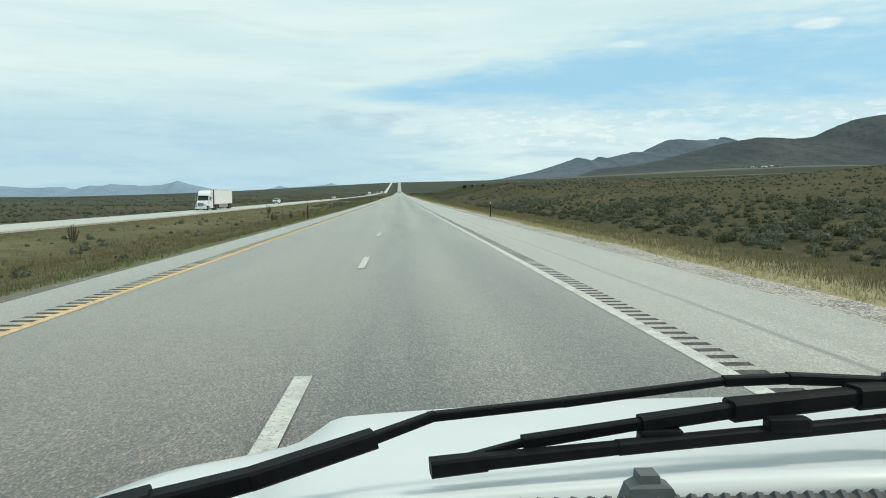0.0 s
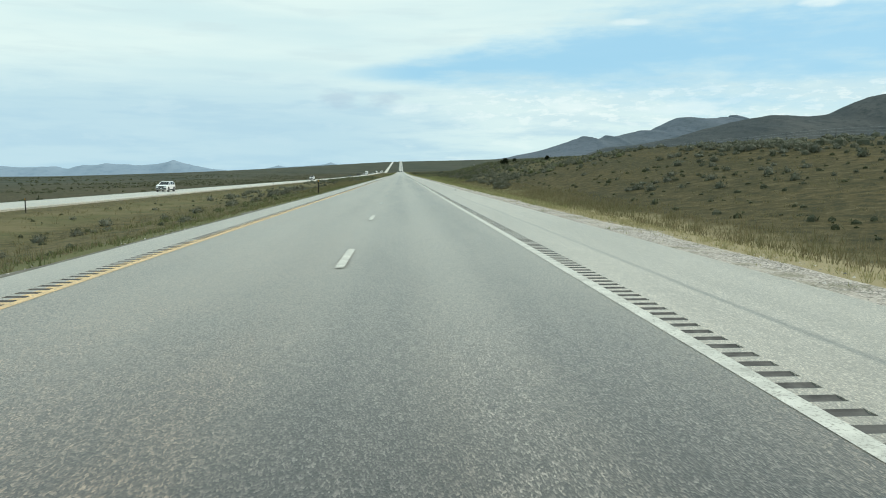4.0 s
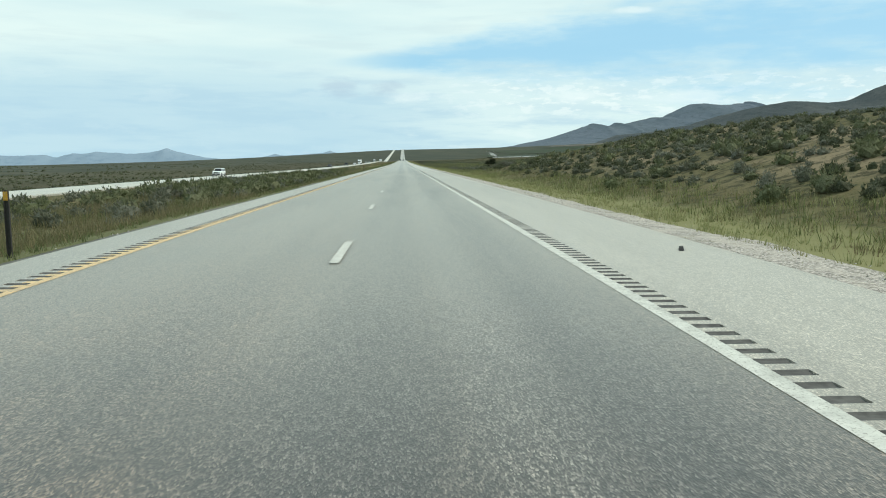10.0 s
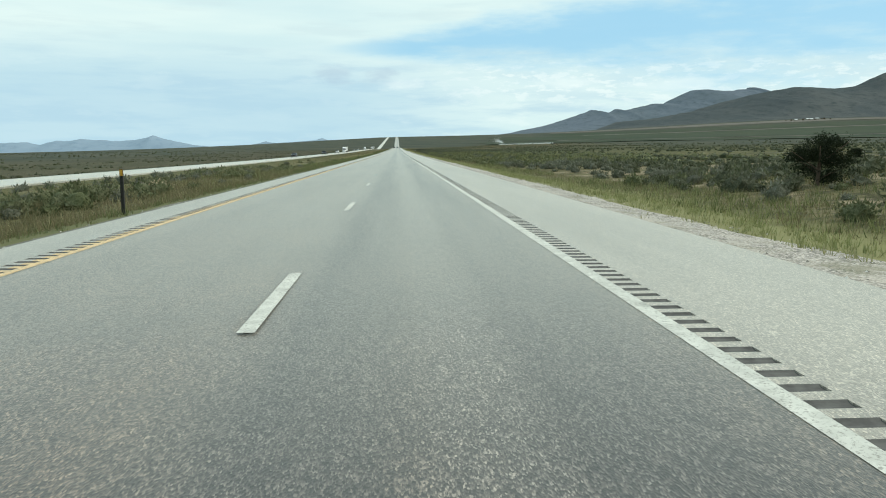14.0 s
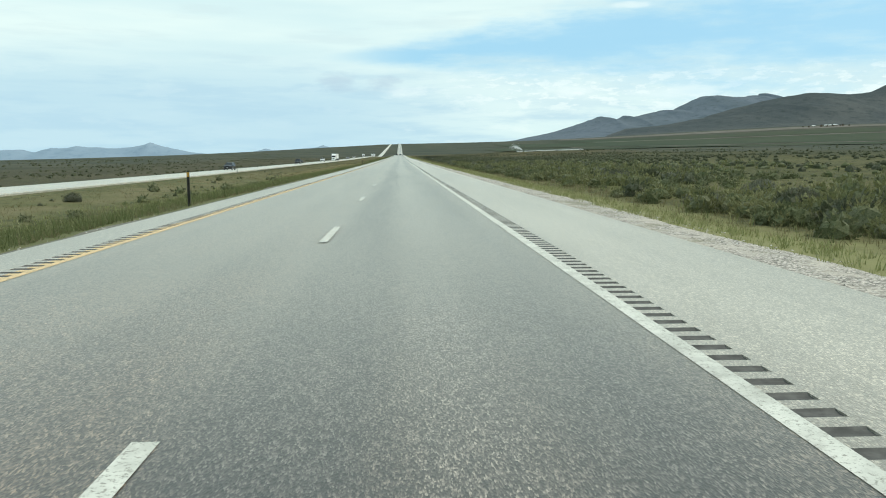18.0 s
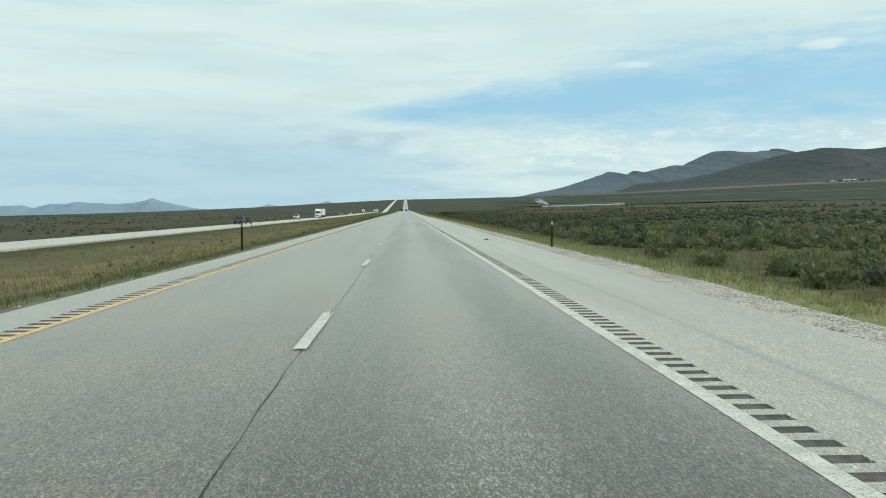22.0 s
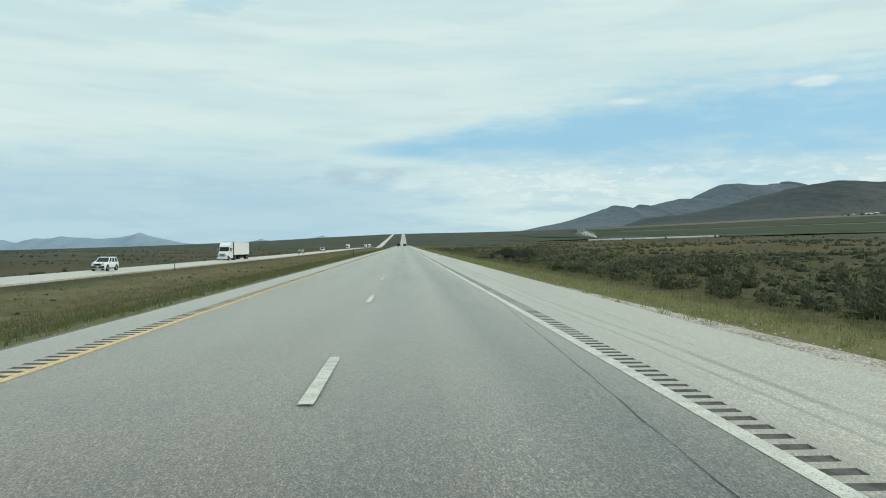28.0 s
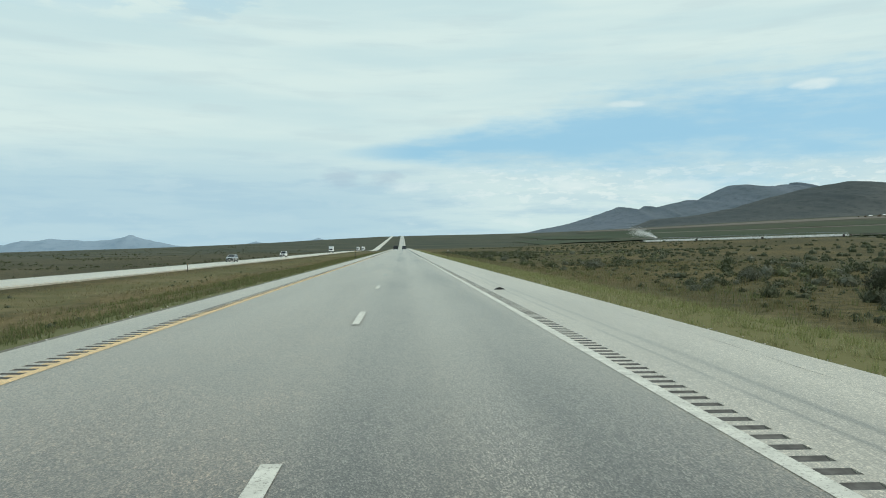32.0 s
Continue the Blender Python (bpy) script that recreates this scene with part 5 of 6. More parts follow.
def shell(stations, belt=0.96):
    """A car's lower body: stations are (y, low, high, half width)."""
    bm = bmesh.new()
    loft(bm, [[(-w * 0.94, y, lo), (-w, y, lo + 0.3 * (hi - lo)), (-w, y, lo + 0.75 * (hi - lo)), (-w * belt * 0.96, y, hi),
               (w * belt * 0.96, y, hi), (w, y, lo + 0.75 * (hi - lo)), (w, y, lo + 0.3 * (hi - lo)), (w * 0.94, y, lo)] for y, lo, hi, w in stations])
    return bm


def block(*lims, soft=0.02):
    bm = bmesh.new()
    return box(bm, *lims, soft)


def wheel(parent, x, y, r, w):
    hub = part("wheel", limb(bmesh.new(), (-w * 0.4, 0, 0), (w * 0.4, 0, 0), r * 0.3, r * 0.3, 10), M_RIM, parent)
    hub.location = (x, y, r)
    bm = bmesh.new()
    ring = [(-w / 2, r * 0.62), (-w / 2, r * 0.93), (-w * 0.36, r), (w * 0.36, r), (w / 2, r * 0.93), (w / 2, r * 0.62)]
    n = 20
    cols = [[bm.verts.new((px, pr * math.cos(k * math.tau / n), pr * math.sin(k * math.tau / n))) for px, pr in ring] for k in range(n)]
    for a, b in zip(cols, cols[1:] + cols[:1]):
        for i in range(6):
            bm.faces.new((a[i], a[(i + 1) % 6], b[(i + 1) % 6], b[i]))
    bmesh.ops.recalc_face_normals(bm, faces=bm.faces[:])
    part("tyre", bm, M_TYRE, hub)
    part("rim", limb(bmesh.new(), (-w * 0.42, 0, 0), (w * 0.42, 0, 0), r * 0.63, r * 0.63, 16), M_RIM, hub)
    return hub


def glasshouse(thing, y0, y1, ty0, ty1, z0, z1, w0, w1, paint_m, posts):
    """Tinted cabin glass under a painted roof, with painted pillars."""
    bm = bmesh.new()
    loft(bm, [[(-w, a, z), (w, a, z), (w, b, z), (-w, b, z)] for z, w, a, b in ((z0, w0, y0, y1), (z1, w1, ty0, ty1))])
    part("windows", bm, M_TINT, thing, "dark tinted windows")
    bm = bmesh.new()
    loft(bm, [[(-w, a, z), (w, a, z), (w, b, z), (-w, b, z)] for z, w, a, b in ((z1 - 0.03, w1 + 0.02, ty0 - 0.03, ty1 + 0.03), (z1 + 0.03, w1 - 0.01, ty0 + 0.05, ty1 - 0.03), (z1 + 0.06, w1 - 0.14, ty0 + 0.2, ty1 - 0.15))])
    part("roof", bm, paint_m, thing)
    for u in posts:
        for s in (-1, 1):
            a, b = y0 + (y1 - y0) * u, ty0 + (ty1 - ty0) * u
            part("pillar", limb(bmesh.new(), (s * w0 * 0.995, a, z0 - 0.02), (s * w1 * 0.995, b, z1), 0.055, 0.045, 6), paint_m, thing)


def front_end(thing, y, zg, w, grille_m, lamp_z):
    part("grille", block(-w * 0.55, w * 0.55, y - 0.03, y + 0.08, zg - 0.14, zg + 0.14), grille_m, thing)
    part("bumper", block(-w, w, y - 0.08, y + 0.14, zg - 0.42, zg - 0.18, soft=0.05), M_BLACKTRIM, thing)
    part("number_plate", block(-0.15, 0.15, y - 0.095, y - 0.08, zg - 0.34, zg - 0.2, soft=0.003), M_REFLECT, thing, "plain pale plate")
    for s in (-1, 1):
        part("headlight", block(s * w * 0.78 - 0.14, s * w * 0.78 + 0.14, y - 0.025, y + 0.1, lamp_z - 0.06, lamp_z + 0.07, soft=0.03), M_LAMP, thing, "clear headlight")


def mirrors(thing, x, y, z, m):
    for s in (-1, 1):
        part("mirror", block(s * x - 0.1, s * x + 0.1, y - 0.05, y + 0.06, z - 0.07, z + 0.09, soft=0.03), m, thing)


def suv(m, label, paint_m, tall=1.75, group="oncoming traffic"):
    car = new("suv")
    h = tall
    part("body", soften(shell([(-2.42, 0.42, 0.90, 0.78), (-2.32, 0.32, 1.02, 0.88), (-2.0, 0.27, 1.09, 0.94), (-1.5, 0.26, 1.13, 0.96), (-1.0, 0.26, 1.17, 0.965), (0.4, 0.26, 1.18, 0.965), (1.9, 0.27, 1.2, 0.955), (2.25, 0.33, 1.18, 0.91), (2.42, 0.45, 1.04, 0.84)]), 0.02), paint_m, car)
    glasshouse(car, -1.12, 2.3, -0.22, 1.98, 1.14, h - 0.05, 0.87, 0.71, paint_m, (0.0, 0.31, 0.64, 0.96))
    front_end(car, -2.39, 0.82, 0.83, M_BLACKTRIM, 0.93)
    for s in (-1, 1):
        part("sill_trim", block(s * 0.955 - 0.02, s * 0.955 + 0.02, -1.1, 1.0, 0.26, 0.42), M_BLACKTRIM, car, "black lower trim")
        part("roof_rail", limb(bmesh.new(), (s * 0.63, -0.05, h + 0.03), (s * 0.63, 1.8, h + 0.03), 0.018, 0.018, 6), M_CHROME, car)
        for y in (-1.5, 1.4):
            part("wheel_arch", limb(bmesh.new(), (s * 0.90, y, 0.40), (s * 0.972, y, 0.40), 0.46, 0.46, 18), M_BLACKTRIM, car, "black wheel arch")
    part("window_line", block(-0.9, 0.9, -0.9, 2.2, 1.15, 1.2), M_BLACKTRIM, car)
    mirrors(car, 1.02, -0.85, 1.15, paint_m)
    for x in (-0.84, 0.84):
        for y in (-1.5, 1.4):
            wheel(car, x * 1.04, y, 0.37, 0.24)
    car.matrix_world = m
    return tagged(car, label, "car", group)


def pickup(m, label, paint_m, group="oncoming traffic"):
    car = new("pickup_truck")
    part("body", soften(shell([(-2.95, 0.55, 1.0, 0.88), (-2.8, 0.45, 1.14, 0.97), (-1.5, 0.38, 1.22, 1.0), (0.9, 0.38, 1.24, 1.0), (1.0, 0.4, 1.0, 0.98), (2.85, 0.45, 1.0, 0.98)]), 0.025), paint_m, car)
    glasshouse(car, -1.45, 0.85, -0.75, 0.65, 1.2, 1.88, 0.9, 0.76, paint_m, (0.0, 0.5, 1.0))
    for s in (-1, 1):
        part("bed_side", block(s * 0.97 - 0.05, s * 0.97 + 0.05, 0.95, 2.9, 0.95, 1.3), paint_m, car)
    part("tailgate", block(-0.95, 0.95, 2.82, 2.92, 0.7, 1.3), paint_m, car)
    front_end(car, -2.92, 0.92, 0.92, M_CHROME, 1.0)
    mirrors(car, 1.12, -1.0, 1.35, M_BLACKTRIM)
    for x in (-0.86, 0.86):
        for y in (-1.95, 1.75):
            wheel(car, x, y, 0.41, 0.27)
    car.matrix_world = m
    return tagged(car, label, "pickup", group)


def utility_trailer(m):
    rig = new("utility_trailer")
    part("deck", block(-0.95, 0.95, -1.7, 1.9, 0.55, 0.68), M_BLACKTRIM, rig)
    part("tongue", block(-0.06, 0.06, -3.0, -1.6, 0.5, 0.6), M_BLACKTRIM, rig)
    for s in (-1, 1):
        part("side_rail", block(s * 0.93 - 0.03, s * 0.93 + 0.03, -1.7, 1.9, 0.66, 1.1), M_BLACKTRIM, rig)
        wheel(rig, s * 1.08, 0.3, 0.36, 0.22)
    part("cargo_box", block(-0.8, 0.8, -1.5, 0.2, 0.68, 1.45, soft=0.05), M_CARBLACK, rig)
    part("cargo_crate", block(-0.75, 0.75, 0.4, 1.7, 0.68, 1.3, soft=0.05), M_DARKBULK, rig)
    rig.matrix_world = m
    return tagged(rig, "black open utility trailer loaded with dark cargo", "trailer", "oncoming traffic")


def box_truck(m, label):
    car = new("box_truck")
    part("cab", soften(shell([(-3.3, 0.6, 1.1, 0.95), (-3.1, 0.5, 1.35, 1.0), (-2.6, 0.5, 1.5, 1.02), (-1.2, 0.5, 1.5, 1.02)]), 0.03), M_CARWHITE, car)
    glasshouse(car, -2.7, -1.15, -2.2, -1.15, 1.45, 2.3, 0.97, 0.85, M_CARWHITE, (0.0, 1.0))
    part("cargo_box", block(-1.2, 1.2, -1.05, 4.0, 0.9, 3.5, soft=0.04), M_TRAILER, car, "white ribbed cargo box")
    part("chassis", block(-0.45, 0.45, -2.8, 3.9, 0.55, 0.9), M_BLACKTRIM, car)
    front_end(car, -3.28, 1.0, 0.95, M_BLACKTRIM, 1.05)
    for x in (-0.95, 0.95):
        for y in (-2.3, 2.4):
            wheel(car, x, y, 0.45, 0.28)
    car.matrix_world = m
    return tagged(car, label, "truck", "oncoming traffic")


def semi(m, label, skirt=True):
    rig = new("semi_truck")
    part("hood", soften(shell([(0.0, 0.75, 1.5, 0.78), (0.15, 0.62, 1.72, 0.92), (0.9, 0.62, 1.88, 1.0), (1.75, 0.62, 1.98, 1.08)]), 0.04), M_CARWHITE, rig)
    part("cab", soften(loft(bmesh.new(), [[(-w, y, lo), (-w, y, hi), (w, y, hi), (w, y, lo)] for y, lo, hi, w in ((1.7, 0.75, 1.95, 1.12), (2.25, 0.75, 2.85, 1.16), (2.6, 0.75, 3.35, 1.2), (3.6, 0.75, 3.9, 1.22), (5.0, 0.75, 4.02, 1.22))]), 0.04), M_CARWHITE, rig)
    part("windshield", loft(bmesh.new(), [[(-w, y, z), (w, y, z), (w, y + 0.05, z + 0.02), (-w, y + 0.05, z + 0.02)] for y, z, w in ((1.66, 2.02, 1.02), (2.18, 2.80, 1.0))]), M_TINT, rig, "dark windshield")
    part("sun_visor", block(-1.05, 1.05, 2.0, 2.3, 2.84, 2.94), M_BLACKTRIM, rig)
    part("grille", block(-0.56, 0.56, -0.06, 0.06, 0.85, 1.5), M_CHROME, rig, "chrome grille")
    for i in range(6):
        part("grille_bar", block(-0.42 + i * 0.168 - 0.025, -0.42 + i * 0.168 + 0.025, -0.075, -0.055, 0.9, 1.45, soft=0.004), M_BLACKTRIM, rig)
    part("bumper", block(-1.15, 1.15, -0.18, 0.18, 0.32, 0.72, soft=0.06), M_CARWHITE, rig)
    part("number_plate", block(-0.15, 0.15, -0.2, -0.18, 0.42, 0.56, soft=0.003), M_REFLECT, rig, "plain pale plate")
    for s in (-1, 1):
        part("headlight", block(s * 0.8 - 0.15, s * 0.8 + 0.15, -0.05, 0.15, 1.0, 1.24, soft=0.05), M_LAMP, rig, "clear headlight")
        part("fender", block(s * 1.02 - 0.2, s * 1.02 + 0.2, 0.35, 1.75, 0.95, 1.2, soft=0.1), M_CARWHITE, rig)
        part("side_window", block(s * 1.185 - 0.04, s * 1.185 + 0.04, 2.3, 3.05, 2.1, 2.75), M_TINT, rig)
        part("sleeper_window", block(s * 1.225 - 0.02, s * 1.225 + 0.02, 3.9, 4.2, 2.3, 2.75), M_TINT, rig)
        part("mirror", block(s * 1.5 - 0.1, s * 1.5 + 0.1, 1.95, 2.08, 1.95, 2.75, soft=0.04), M_CHROME, rig)
        part("mirror_arm", limb(bmesh.new(), (s * 1.15, 2.2, 2.6), (s * 1.42, 2.02, 2.6), 0.025, 0.025, 6), M_BLACKTRIM, rig)
        part("fuel_tank", limb(bmesh.new(), (s * 0.95, 2.4, 0.68), (s * 0.95, 4.6, 0.68), 0.3, 0.3, 14), M_CHROME, rig)
        part("cab_skirt", block(s * 1.2 - 0.04, s * 1.2 + 0.04, 2.3, 4.9, 0.42, 0.9), M_CARWHITE, rig)
        wheel(rig, s * 1.02, 1.1, 0.52, 0.32)
        for y in (6.0, 7.3):
            wheel(rig, s * 0.95, y, 0.52, 0.6)
    part("chassis", block(-0.45, 0.45, 0.4, 8.0, 0.62, 0.95), M_BLACKTRIM, rig)
    # added dark block fills the gap behind the sleeper in place of its shade
    part("gap_shade_block", block(-1.1, 1.1, 5.02, 5.3, 0.9, 3.8), M_DARKBULK, rig)
    trailer = part("trailer_box", block(-1.3, 1.3, 5.75, 21.9, 1.15, 4.12, soft=0.03), M_TRAILER, rig, "plain white trailer box")
    part("trailer_front", block(-1.28, 1.28, 5.45, 5.74, 1.3, 4.1, soft=0.05), M_DARKBULK, trailer, "dark refrigeration unit")
    part("lower_rail", block(-1.31, 1.31, 5.8, 21.88, 1.1, 1.2, soft=0.01), M_SILVER, trailer)
    part("top_rail", block(-1.31, 1.31, 5.78, 21.88, 4.08, 4.14, soft=0.01), M_SILVER, trailer)
    for s in (-1, 1):
        if skirt:
            part("side_skirt", block(s * 1.24 - 0.03, s * 1.24 + 0.03, 9.5, 17.6, 0.42, 1.1), M_SILVER, rig)
        for y in (19.2, 20.45):
            wheel(rig, s * 0.95, y, 0.52, 0.6)
        part("mud_flap", block(s * 0.95 - 0.3, s * 0.95 + 0.3, 21.1, 21.13, 0.3, 1.1, soft=0.005), M_BLACKTRIM, rig)
    part("axle_frame", block(-0.6, 0.6, 18.5, 21.2, 0.6, 1.15), M_BLACKTRIM, rig)
    rig.matrix_world = m
    return tagged(rig, label, "semi truck", "oncoming traffic")


SLOW = -38.7
on = lambda x, y: pose(x, y, float(opp_z(y) + climb(y)) + 0.004, 0, 0, 0)
truck = semi(on(SLOW, 150), "white semi truck with chrome grille and long plain trailer")
semi_2 = semi(on(SLOW, 965), "white semi truck with a tall sleeper and plain white trailer", False)
copy_thing(semi_2, on(SLOW, 1660))
suv(on(SLOW, 241), "small white suv on the oncoming carriageway", M_CARWHITE, 1.68)
suv(on(SLOW, 448), "white suv half hidden behind median brush", M_CARWHITE, 1.75)
suv(on(SLOW, 692), "black suv on the oncoming carriageway", M_CARBLACK, 1.72)
pickup(on(SLOW, 810), "black pickup towing a small trailer", M_CARBLACK)
utility_trailer(on(SLOW, 816.1))
suv(on(SLOW, 901.5), "white suv with dark windows on the oncoming carriageway", M_CARWHITE, 1.78)
suv(on(SLOW, 1090), "pale silver suv on the oncoming carriageway", M_SILVER, 1.65)
suv(on(SLOW, 1165), "tall white suv on the oncoming carriageway", M_CARWHITE, 1.95)
bt = box_truck(on(SLOW, 1330), "white box truck on the oncoming carriageway")
copy_thing(bt, on(SLOW, 1580))
ahead = lambda x, y: pose(x, y, float(climb(y)) + 0.004, 0, 0, 180)
pickup(ahead(-1.85, 1235), "dark pickup seen from behind in the passing lane", M_CARBLACK, "traffic ahead")
suv(ahead(1.8, 1262), "dark grey suv seen from behind in the driving lane", M_CARGREY, 1.75, "traffic ahead")


# ---- scraps on the shoulder ----
def scrap(x, y, turn, size):
    bm = bmesh.new()
    loft(bm, [[(a, -0.05 * size, 0.0), (a, 0.05 * size, 0.0), (a, 0.045 * size, h), (a, -0.03 * size, h)] for a, h in ((-0.16 * size, 0.01), (-0.08 * size, 0.05 * size), (0.02, 0.07 * size), (0.15 * size, 0.02))])
    ob = part("tyre_scrap", bm, M_TYRE)
    ob.matrix_world = pose(x, y, float(climb(y)) + 0.001, 0, 0, turn)
    return tagged(ob, "small curled black tyre scrap on the paved shoulder", "debris", "tyre scraps")


for x, y, a, k in ((4.4, 942, 20, 1.2), (5.8, 297.5, 70, 0.9), (5.9, 180, 110, 0.8), (5.4, 668, 40, 0.9), (6.1, 905, 10, 0.8)):
    scrap(x, y, a, k)


# ---- farm at the foot of the mountains ----
M_ROOF = paint("pale_metal_roof", (0.7, 0.7, 0.68), 0.4, wear=0.1)
M_BARN = paint("barn_boards", (0.3, 0.27, 0.23), 0.85, wear=0.3)


def barn(x, y, w, d, h, turn):
    house = new("barn")
    part("wall", block(-w / 2, w / 2, -d / 2, d / 2, -1, h), M_BARN, house)
    bm = bmesh.new()
    loft(bm, [[(-w / 2 - 0.5, a, h - 0.1), (0, a, h + w * 0.28), (w / 2 + 0.5, a, h - 0.1)] for a in (-d / 2 - 0.6, d / 2 + 0.6)])
    part("roof", bm, M_ROOF, house)
    part("door", block(-2, 2, -d / 2 - 0.1, -d / 2 + 0.1, -1, h * 0.75), M_DARKBULK, house)
    house.matrix_world = on_land(x, y, turn, -0.5)
    return tagged(house, "far pale-roofed farm building by green fields", "barn", "farm buildings")


for x, y, w, d, h, a in ((1800, 3560, 12, 26, 5, 60), (1850, 3590, 10, 18, 5, 20), (1750, 3580, 8, 12, 4, 85)):
    barn(x, y, w, d, h, a)
x = np.array([1215, 1225, 1234, 1262, 1270, 1280, 1306, 1312, 1320, 1330, 1170, 1160, 1150.0])
strewn("windbreak_trees", [clump(70, 5.0, 9.0, 1.6, 6)], x + 560, 3545 + (x * 7.3) % 50, (0.7, 1.2), [M_JUNIPER, M_BARK], "dark windbreak trees beside the farm", "trees", sink=0.3)


# ---- the white car at the start of the drive ----
def own_car():
    """Seen over its dash from the driver's side; x from its middle, y from the eye, z from the road."""
    car = new("parked_car")

    def panel(name, fn, nu, nv, mat, thick=0.03, label=""):
        bm = bmesh.new()
        top = [[bm.verts.new(fn(i / nu, j / nv)) for i in range(nu + 1)] for j in range(nv + 1)]
        for a, b in zip(top, top[1:]):
            for i in range(nu):
                bm.faces.new((a[i], a[i + 1], b[i + 1], b[i]))
        for f in bm.faces:
            f.smooth = True
        ob = part(name, bm, mat, car, label)
        solid = ob.modifiers.new("thickness", "SOLIDIFY")
        solid.thickness, solid.offset = thick, -1
        return ob

    def hood(u, v):
        x = (u - 0.5) * 2
        half = float(1.035 - 0.22 * ease(0.2, 1.1, v))
        z = 1.224 - 0.2 * v - 0.045 * ease(0.75, 1.0, v) - 0.09 * max(0.0, v - 0.93) / 0.07
        out = abs(x * half)
        z = z - 0.055 * out * out - 0.024 * ease(0.75, 0.81, out) - 0.03 * ease(0.4, 0.8, v) * ease(0.78, 0.86, out)
        return (x * half, 0.68 + 1.05 * v, float(z))

    panel("hood", hood, 64, 26, M_CARWHITE, label="glossy white hood")
    for s in (-1, 1):
        panel("fender", lambda u, v, s=s: (s * (0.925 - 0.10 * v + 0.03 * math.sin(math.pi * u)), 0.66 + 1.07 * v, 1.08 - 0.60 * u - 0.20 * v * (1 - u)), 8, 10, M_CARWHITE)
        panel("door", lambda u, v, s=s: (s * (0.95 + 0.03 * math.sin(math.pi * u)), -2.4 + 3.04 * v, 1.10 - 0.75 * u), 8, 6, M_CARWHITE)
        part("roof_pillar", limb(bmesh.new(), (s * 0.95, 0.28, 1.1), (s * 0.70, -0.45, 1.84), 0.045, 0.045, 8), M_CARWHITE, car)
        part("roof_pillar", limb(bmesh.new(), (s * 0.9, -2.35, 1.1), (s * 0.72, -2.1, 1.84), 0.06, 0.06, 8), M_CARWHITE, car)
        part("headlight", block(s * 0.72 - 0.14, s * 0.72 + 0.14, 1.66, 1.78, 0.7, 0.84, soft=0.03), M_LAMP, car)
        for y in (1.0, -1.75):
            wheel(car, s * 0.84, y, 0.38, 0.25)
    panel("roof", lambda u, v: ((u - 0.5) * 1.44, -2.2 + 1.75 * v, 1.86 + 0.05 * math.sin(math.pi * u)), 10, 8, M_CARWHITE)
    part("tailgate", block(-0.93, 0.93, -2.5, -2.4, 0.4, 1.1), M_CARWHITE, car)
    part("bumper", block(-0.92, 0.92, 1.62, 1.82, 0.35, 0.66, soft=0.06), M_BLACKTRIM, car)
    part("grille", block(-0.5, 0.5, 1.66, 1.78, 0.68, 0.9), M_BLACKTRIM, car)
    part("floor_pan", block(-0.9, 0.9, -2.4, 1.6, 0.3, 0.36), M_BLACKTRIM, car)
    part("cowl", block(-0.9, 0.9, 0.60, 0.70, 1.12, 1.19), M_BLACKTRIM, car)
    # ribbed edge of the dash with a small sensor on it
    bm = bmesh.new()
    box(bm, -0.85, 0.85, 0.30, 0.60, 1.08, 1.198, 0.02)
    dash_top = part("dashboard", bm, M_BLACKTRIM, car, "black dashboard with a ribbed front edge")
    for i in range(110):
        x = -0.72 + i * 0.0142
        part("dash_rib", limb(bmesh.new(), (x, 0.55, 1.200), (x + 0.008, 0.615, 1.229 + 0.008 * (x + 0.7)), 0.0068, 0.0045, 5), M_DASH, dash_top)
    part("dash_edge", loft(bmesh.new(), [[(x, 0.55, 1.16), (x, 0.612, 1.16), (x, 0.614, z), (x, 0.575, z - 0.008), (x, 0.55, z - 0.022)] for x, z in ((-0.75, 1.2285), (0.85, 1.2415))]), M_DASH, dash_top)
    part("sensor", loft(bmesh.new(), [[(-0.42 - w, y, z), (-0.42 + w, y, z), (-0.42 + w, y + 0.02, z), (-0.42 - w, y + 0.02, z)] for z, w, y in ((1.20, 0.030, 0.606), (1.222, 0.026, 0.608), (1.240, 0.018, 0.612), (1.243, 0.009, 0.615), (1.250, 0.008, 0.617))]), M_SENSOR, dash_top, "small grey windscreen sensor")

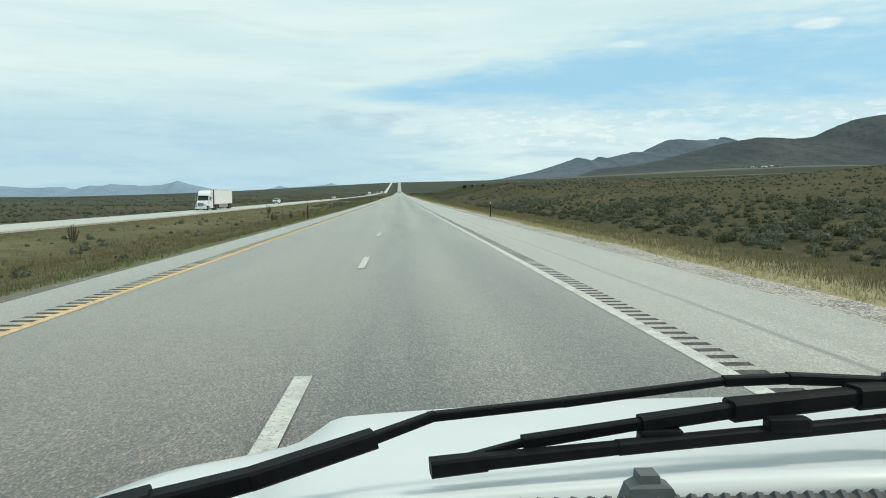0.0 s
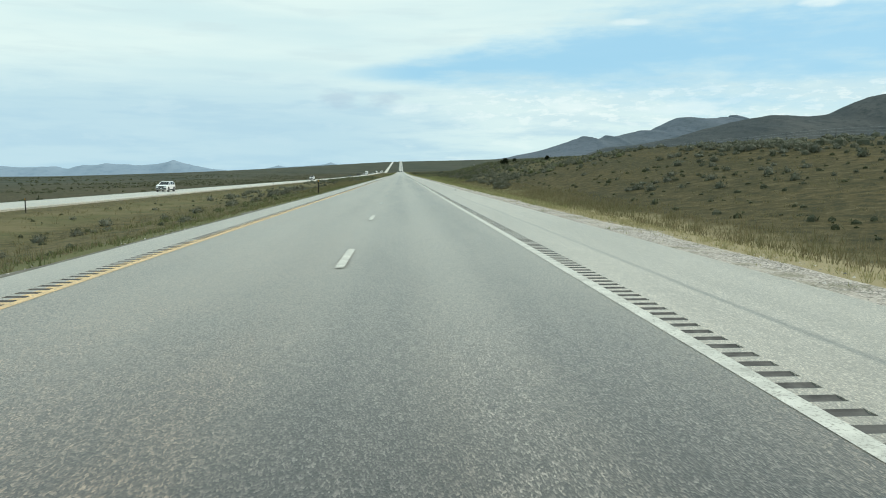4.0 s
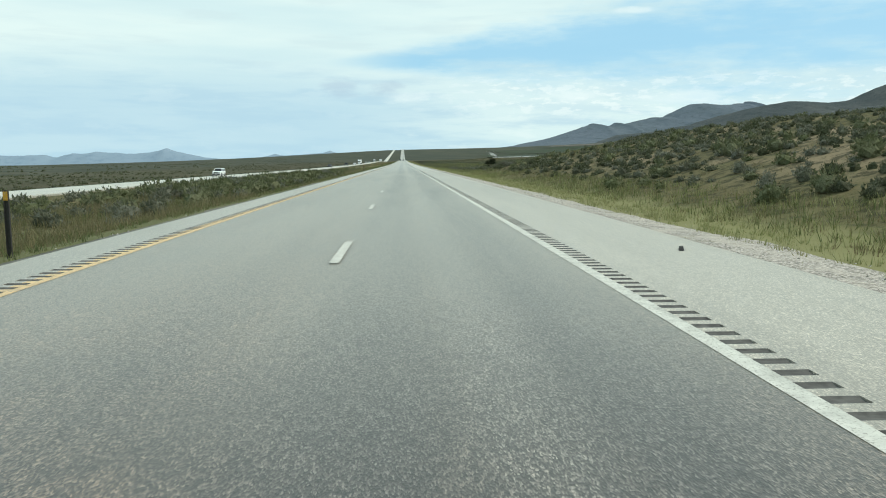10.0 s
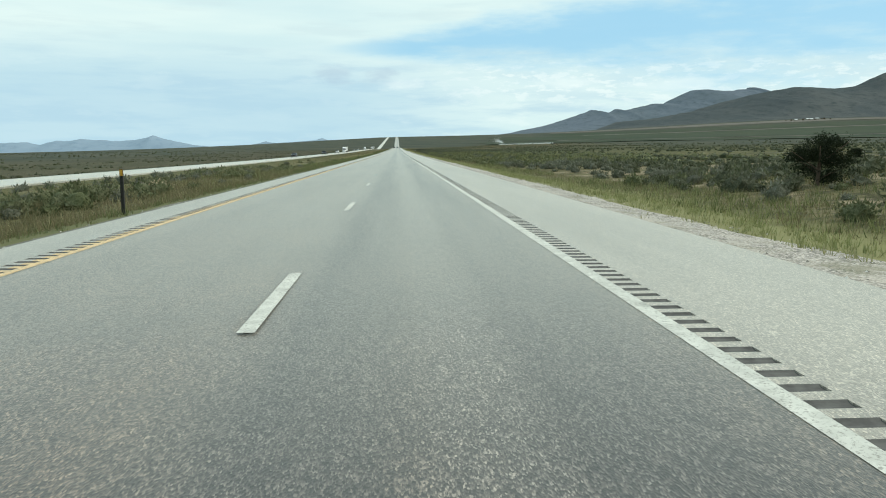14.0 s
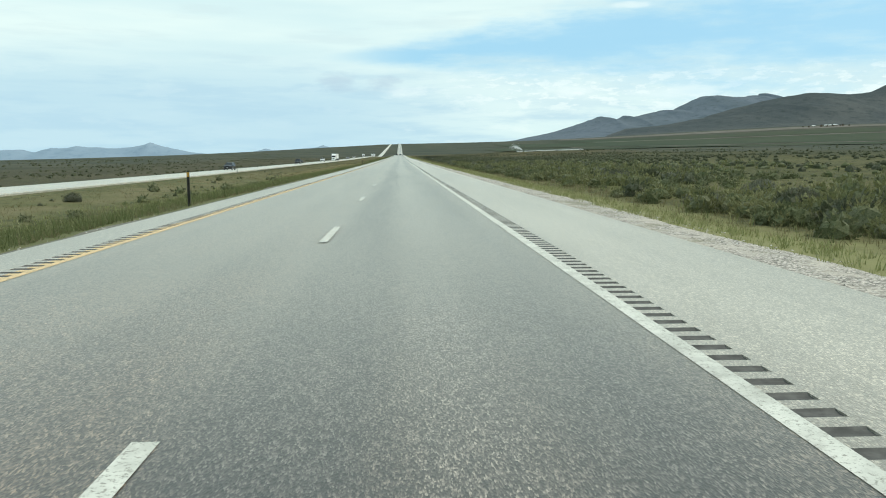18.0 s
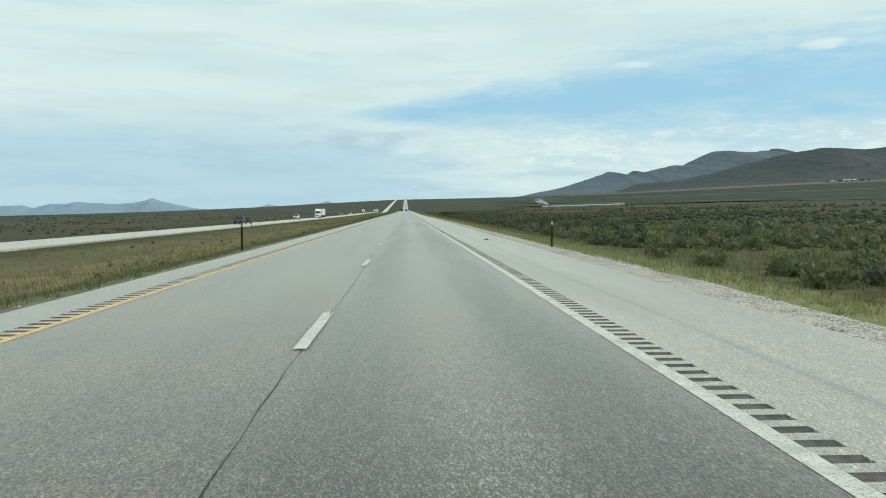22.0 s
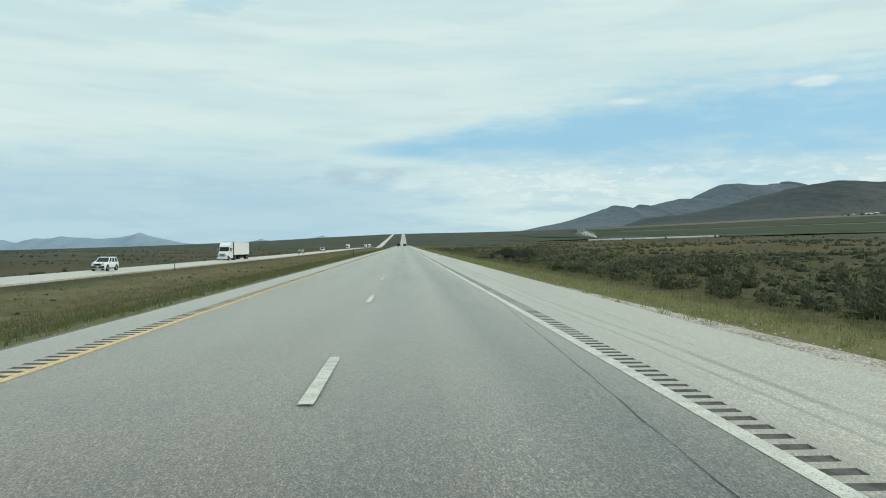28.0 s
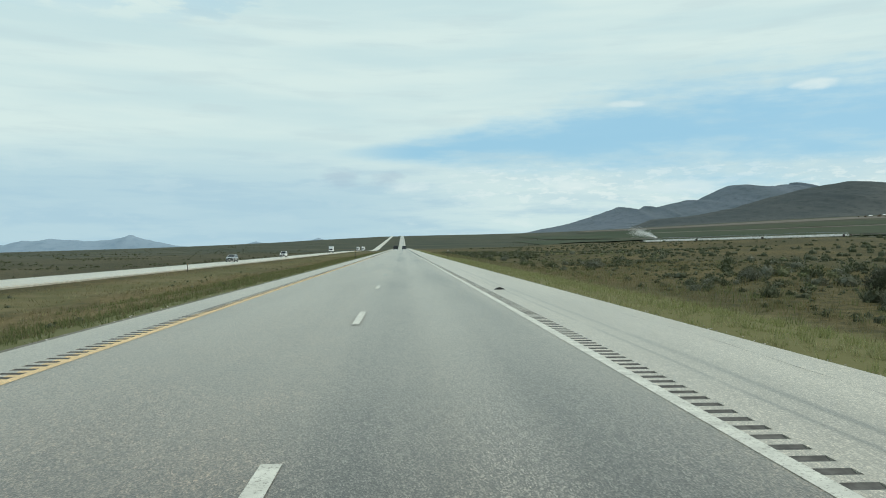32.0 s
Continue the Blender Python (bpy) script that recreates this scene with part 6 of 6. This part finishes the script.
    def beam(a, b, r0, r1):
        """A moulded bar: flat sides, rounded edges, a little deeper than wide."""
        a, b = Vector(a), Vector(b)
        q = (b - a).to_track_quat("Z", "Y")
        bm = bmesh.new()
        loft(bm, [[p + q @ Vector((u * r, w * r, 0)) for u, w in ((-1, -0.6), (-0.75, -0.85), (0.75, -0.85), (1, -0.6), (1, 0.6), (0.75, 0.85), (-0.75, 0.85), (-1, 0.6))] for p, r in ((a, r0), (b, r1))])
        return bm

    def wiper(name, pts, radii):
        thing = None
        for k, ((a, b), r) in enumerate(zip(zip(pts, pts[1:]), radii)):
            step = (Vector(b) - Vector(a)).normalized() * 0.004
            ob = part(name if thing is None else "wiper_segment", beam(Vector(a) - step, Vector(b) + step, r * 0.95, r * (0.8 if k % 2 else 0.9)), M_WIPER, thing or car)
            thing = thing or ob
        return thing

    dx, dy = -1.45, 0.32
    for name, pts, radii in (
            ("wiper_arm", [(0.40, 0.315, 1.163), (0.598, 0.36, 1.205), (0.687, 0.38, 1.222), (0.792, 0.42, 1.245), (0.853, 0.44, 1.262), (0.992, 0.46, 1.270), (1.17, 0.48, 1.286), (1.24, 0.48, 1.288), (1.36, 0.48, 1.282)], (0.020, 0.014, 0.012, 0.007, 0.006, 0.006, 0.007, 0.008)),
            ("wiper_arm", [(0.88, 0.42, 1.222), (0.945, 0.42, 1.240), (1.065, 0.43, 1.255), (1.16, 0.44, 1.265), (1.3, 0.46, 1.272), (1.40, 0.48, 1.273)], (0.005, 0.008, 0.010, 0.014, 0.016)),
            ("wiper_blade", [(0.854, 0.40, 1.222), (0.90, 0.405, 1.225), (1.037, 0.41, 1.236), (1.317, 0.44, 1.249), (1.5, 0.46, 1.255)], (0.011, 0.009, 0.0085, 0.0085))):
        wiper(name, [(px + dx, py + dy, pz) for px, py, pz in pts], radii)
    for px, pz in ((-0.37, 1.243), (-0.24, 1.2535)):
        part("wiper_clip", block(px - 0.022, px + 0.022, 0.735, 0.755, pz - 0.008, pz + 0.007, soft=0.004), M_WIPER, car)
    part("wiper_pivot", limb(bmesh.new(), (-0.085, 0.79, 1.262), (-0.085, 0.80, 1.294), 0.03, 0.022, 14), M_BLACKTRIM, car)
    car.matrix_world = pose(1.47, 0.33, 0.01, 0, 0, -0.65)
    car.scale = (1.062, 1, 1)
    return tagged(car, "white car with black wipers at rest on its windscreen", "car")


own_car()
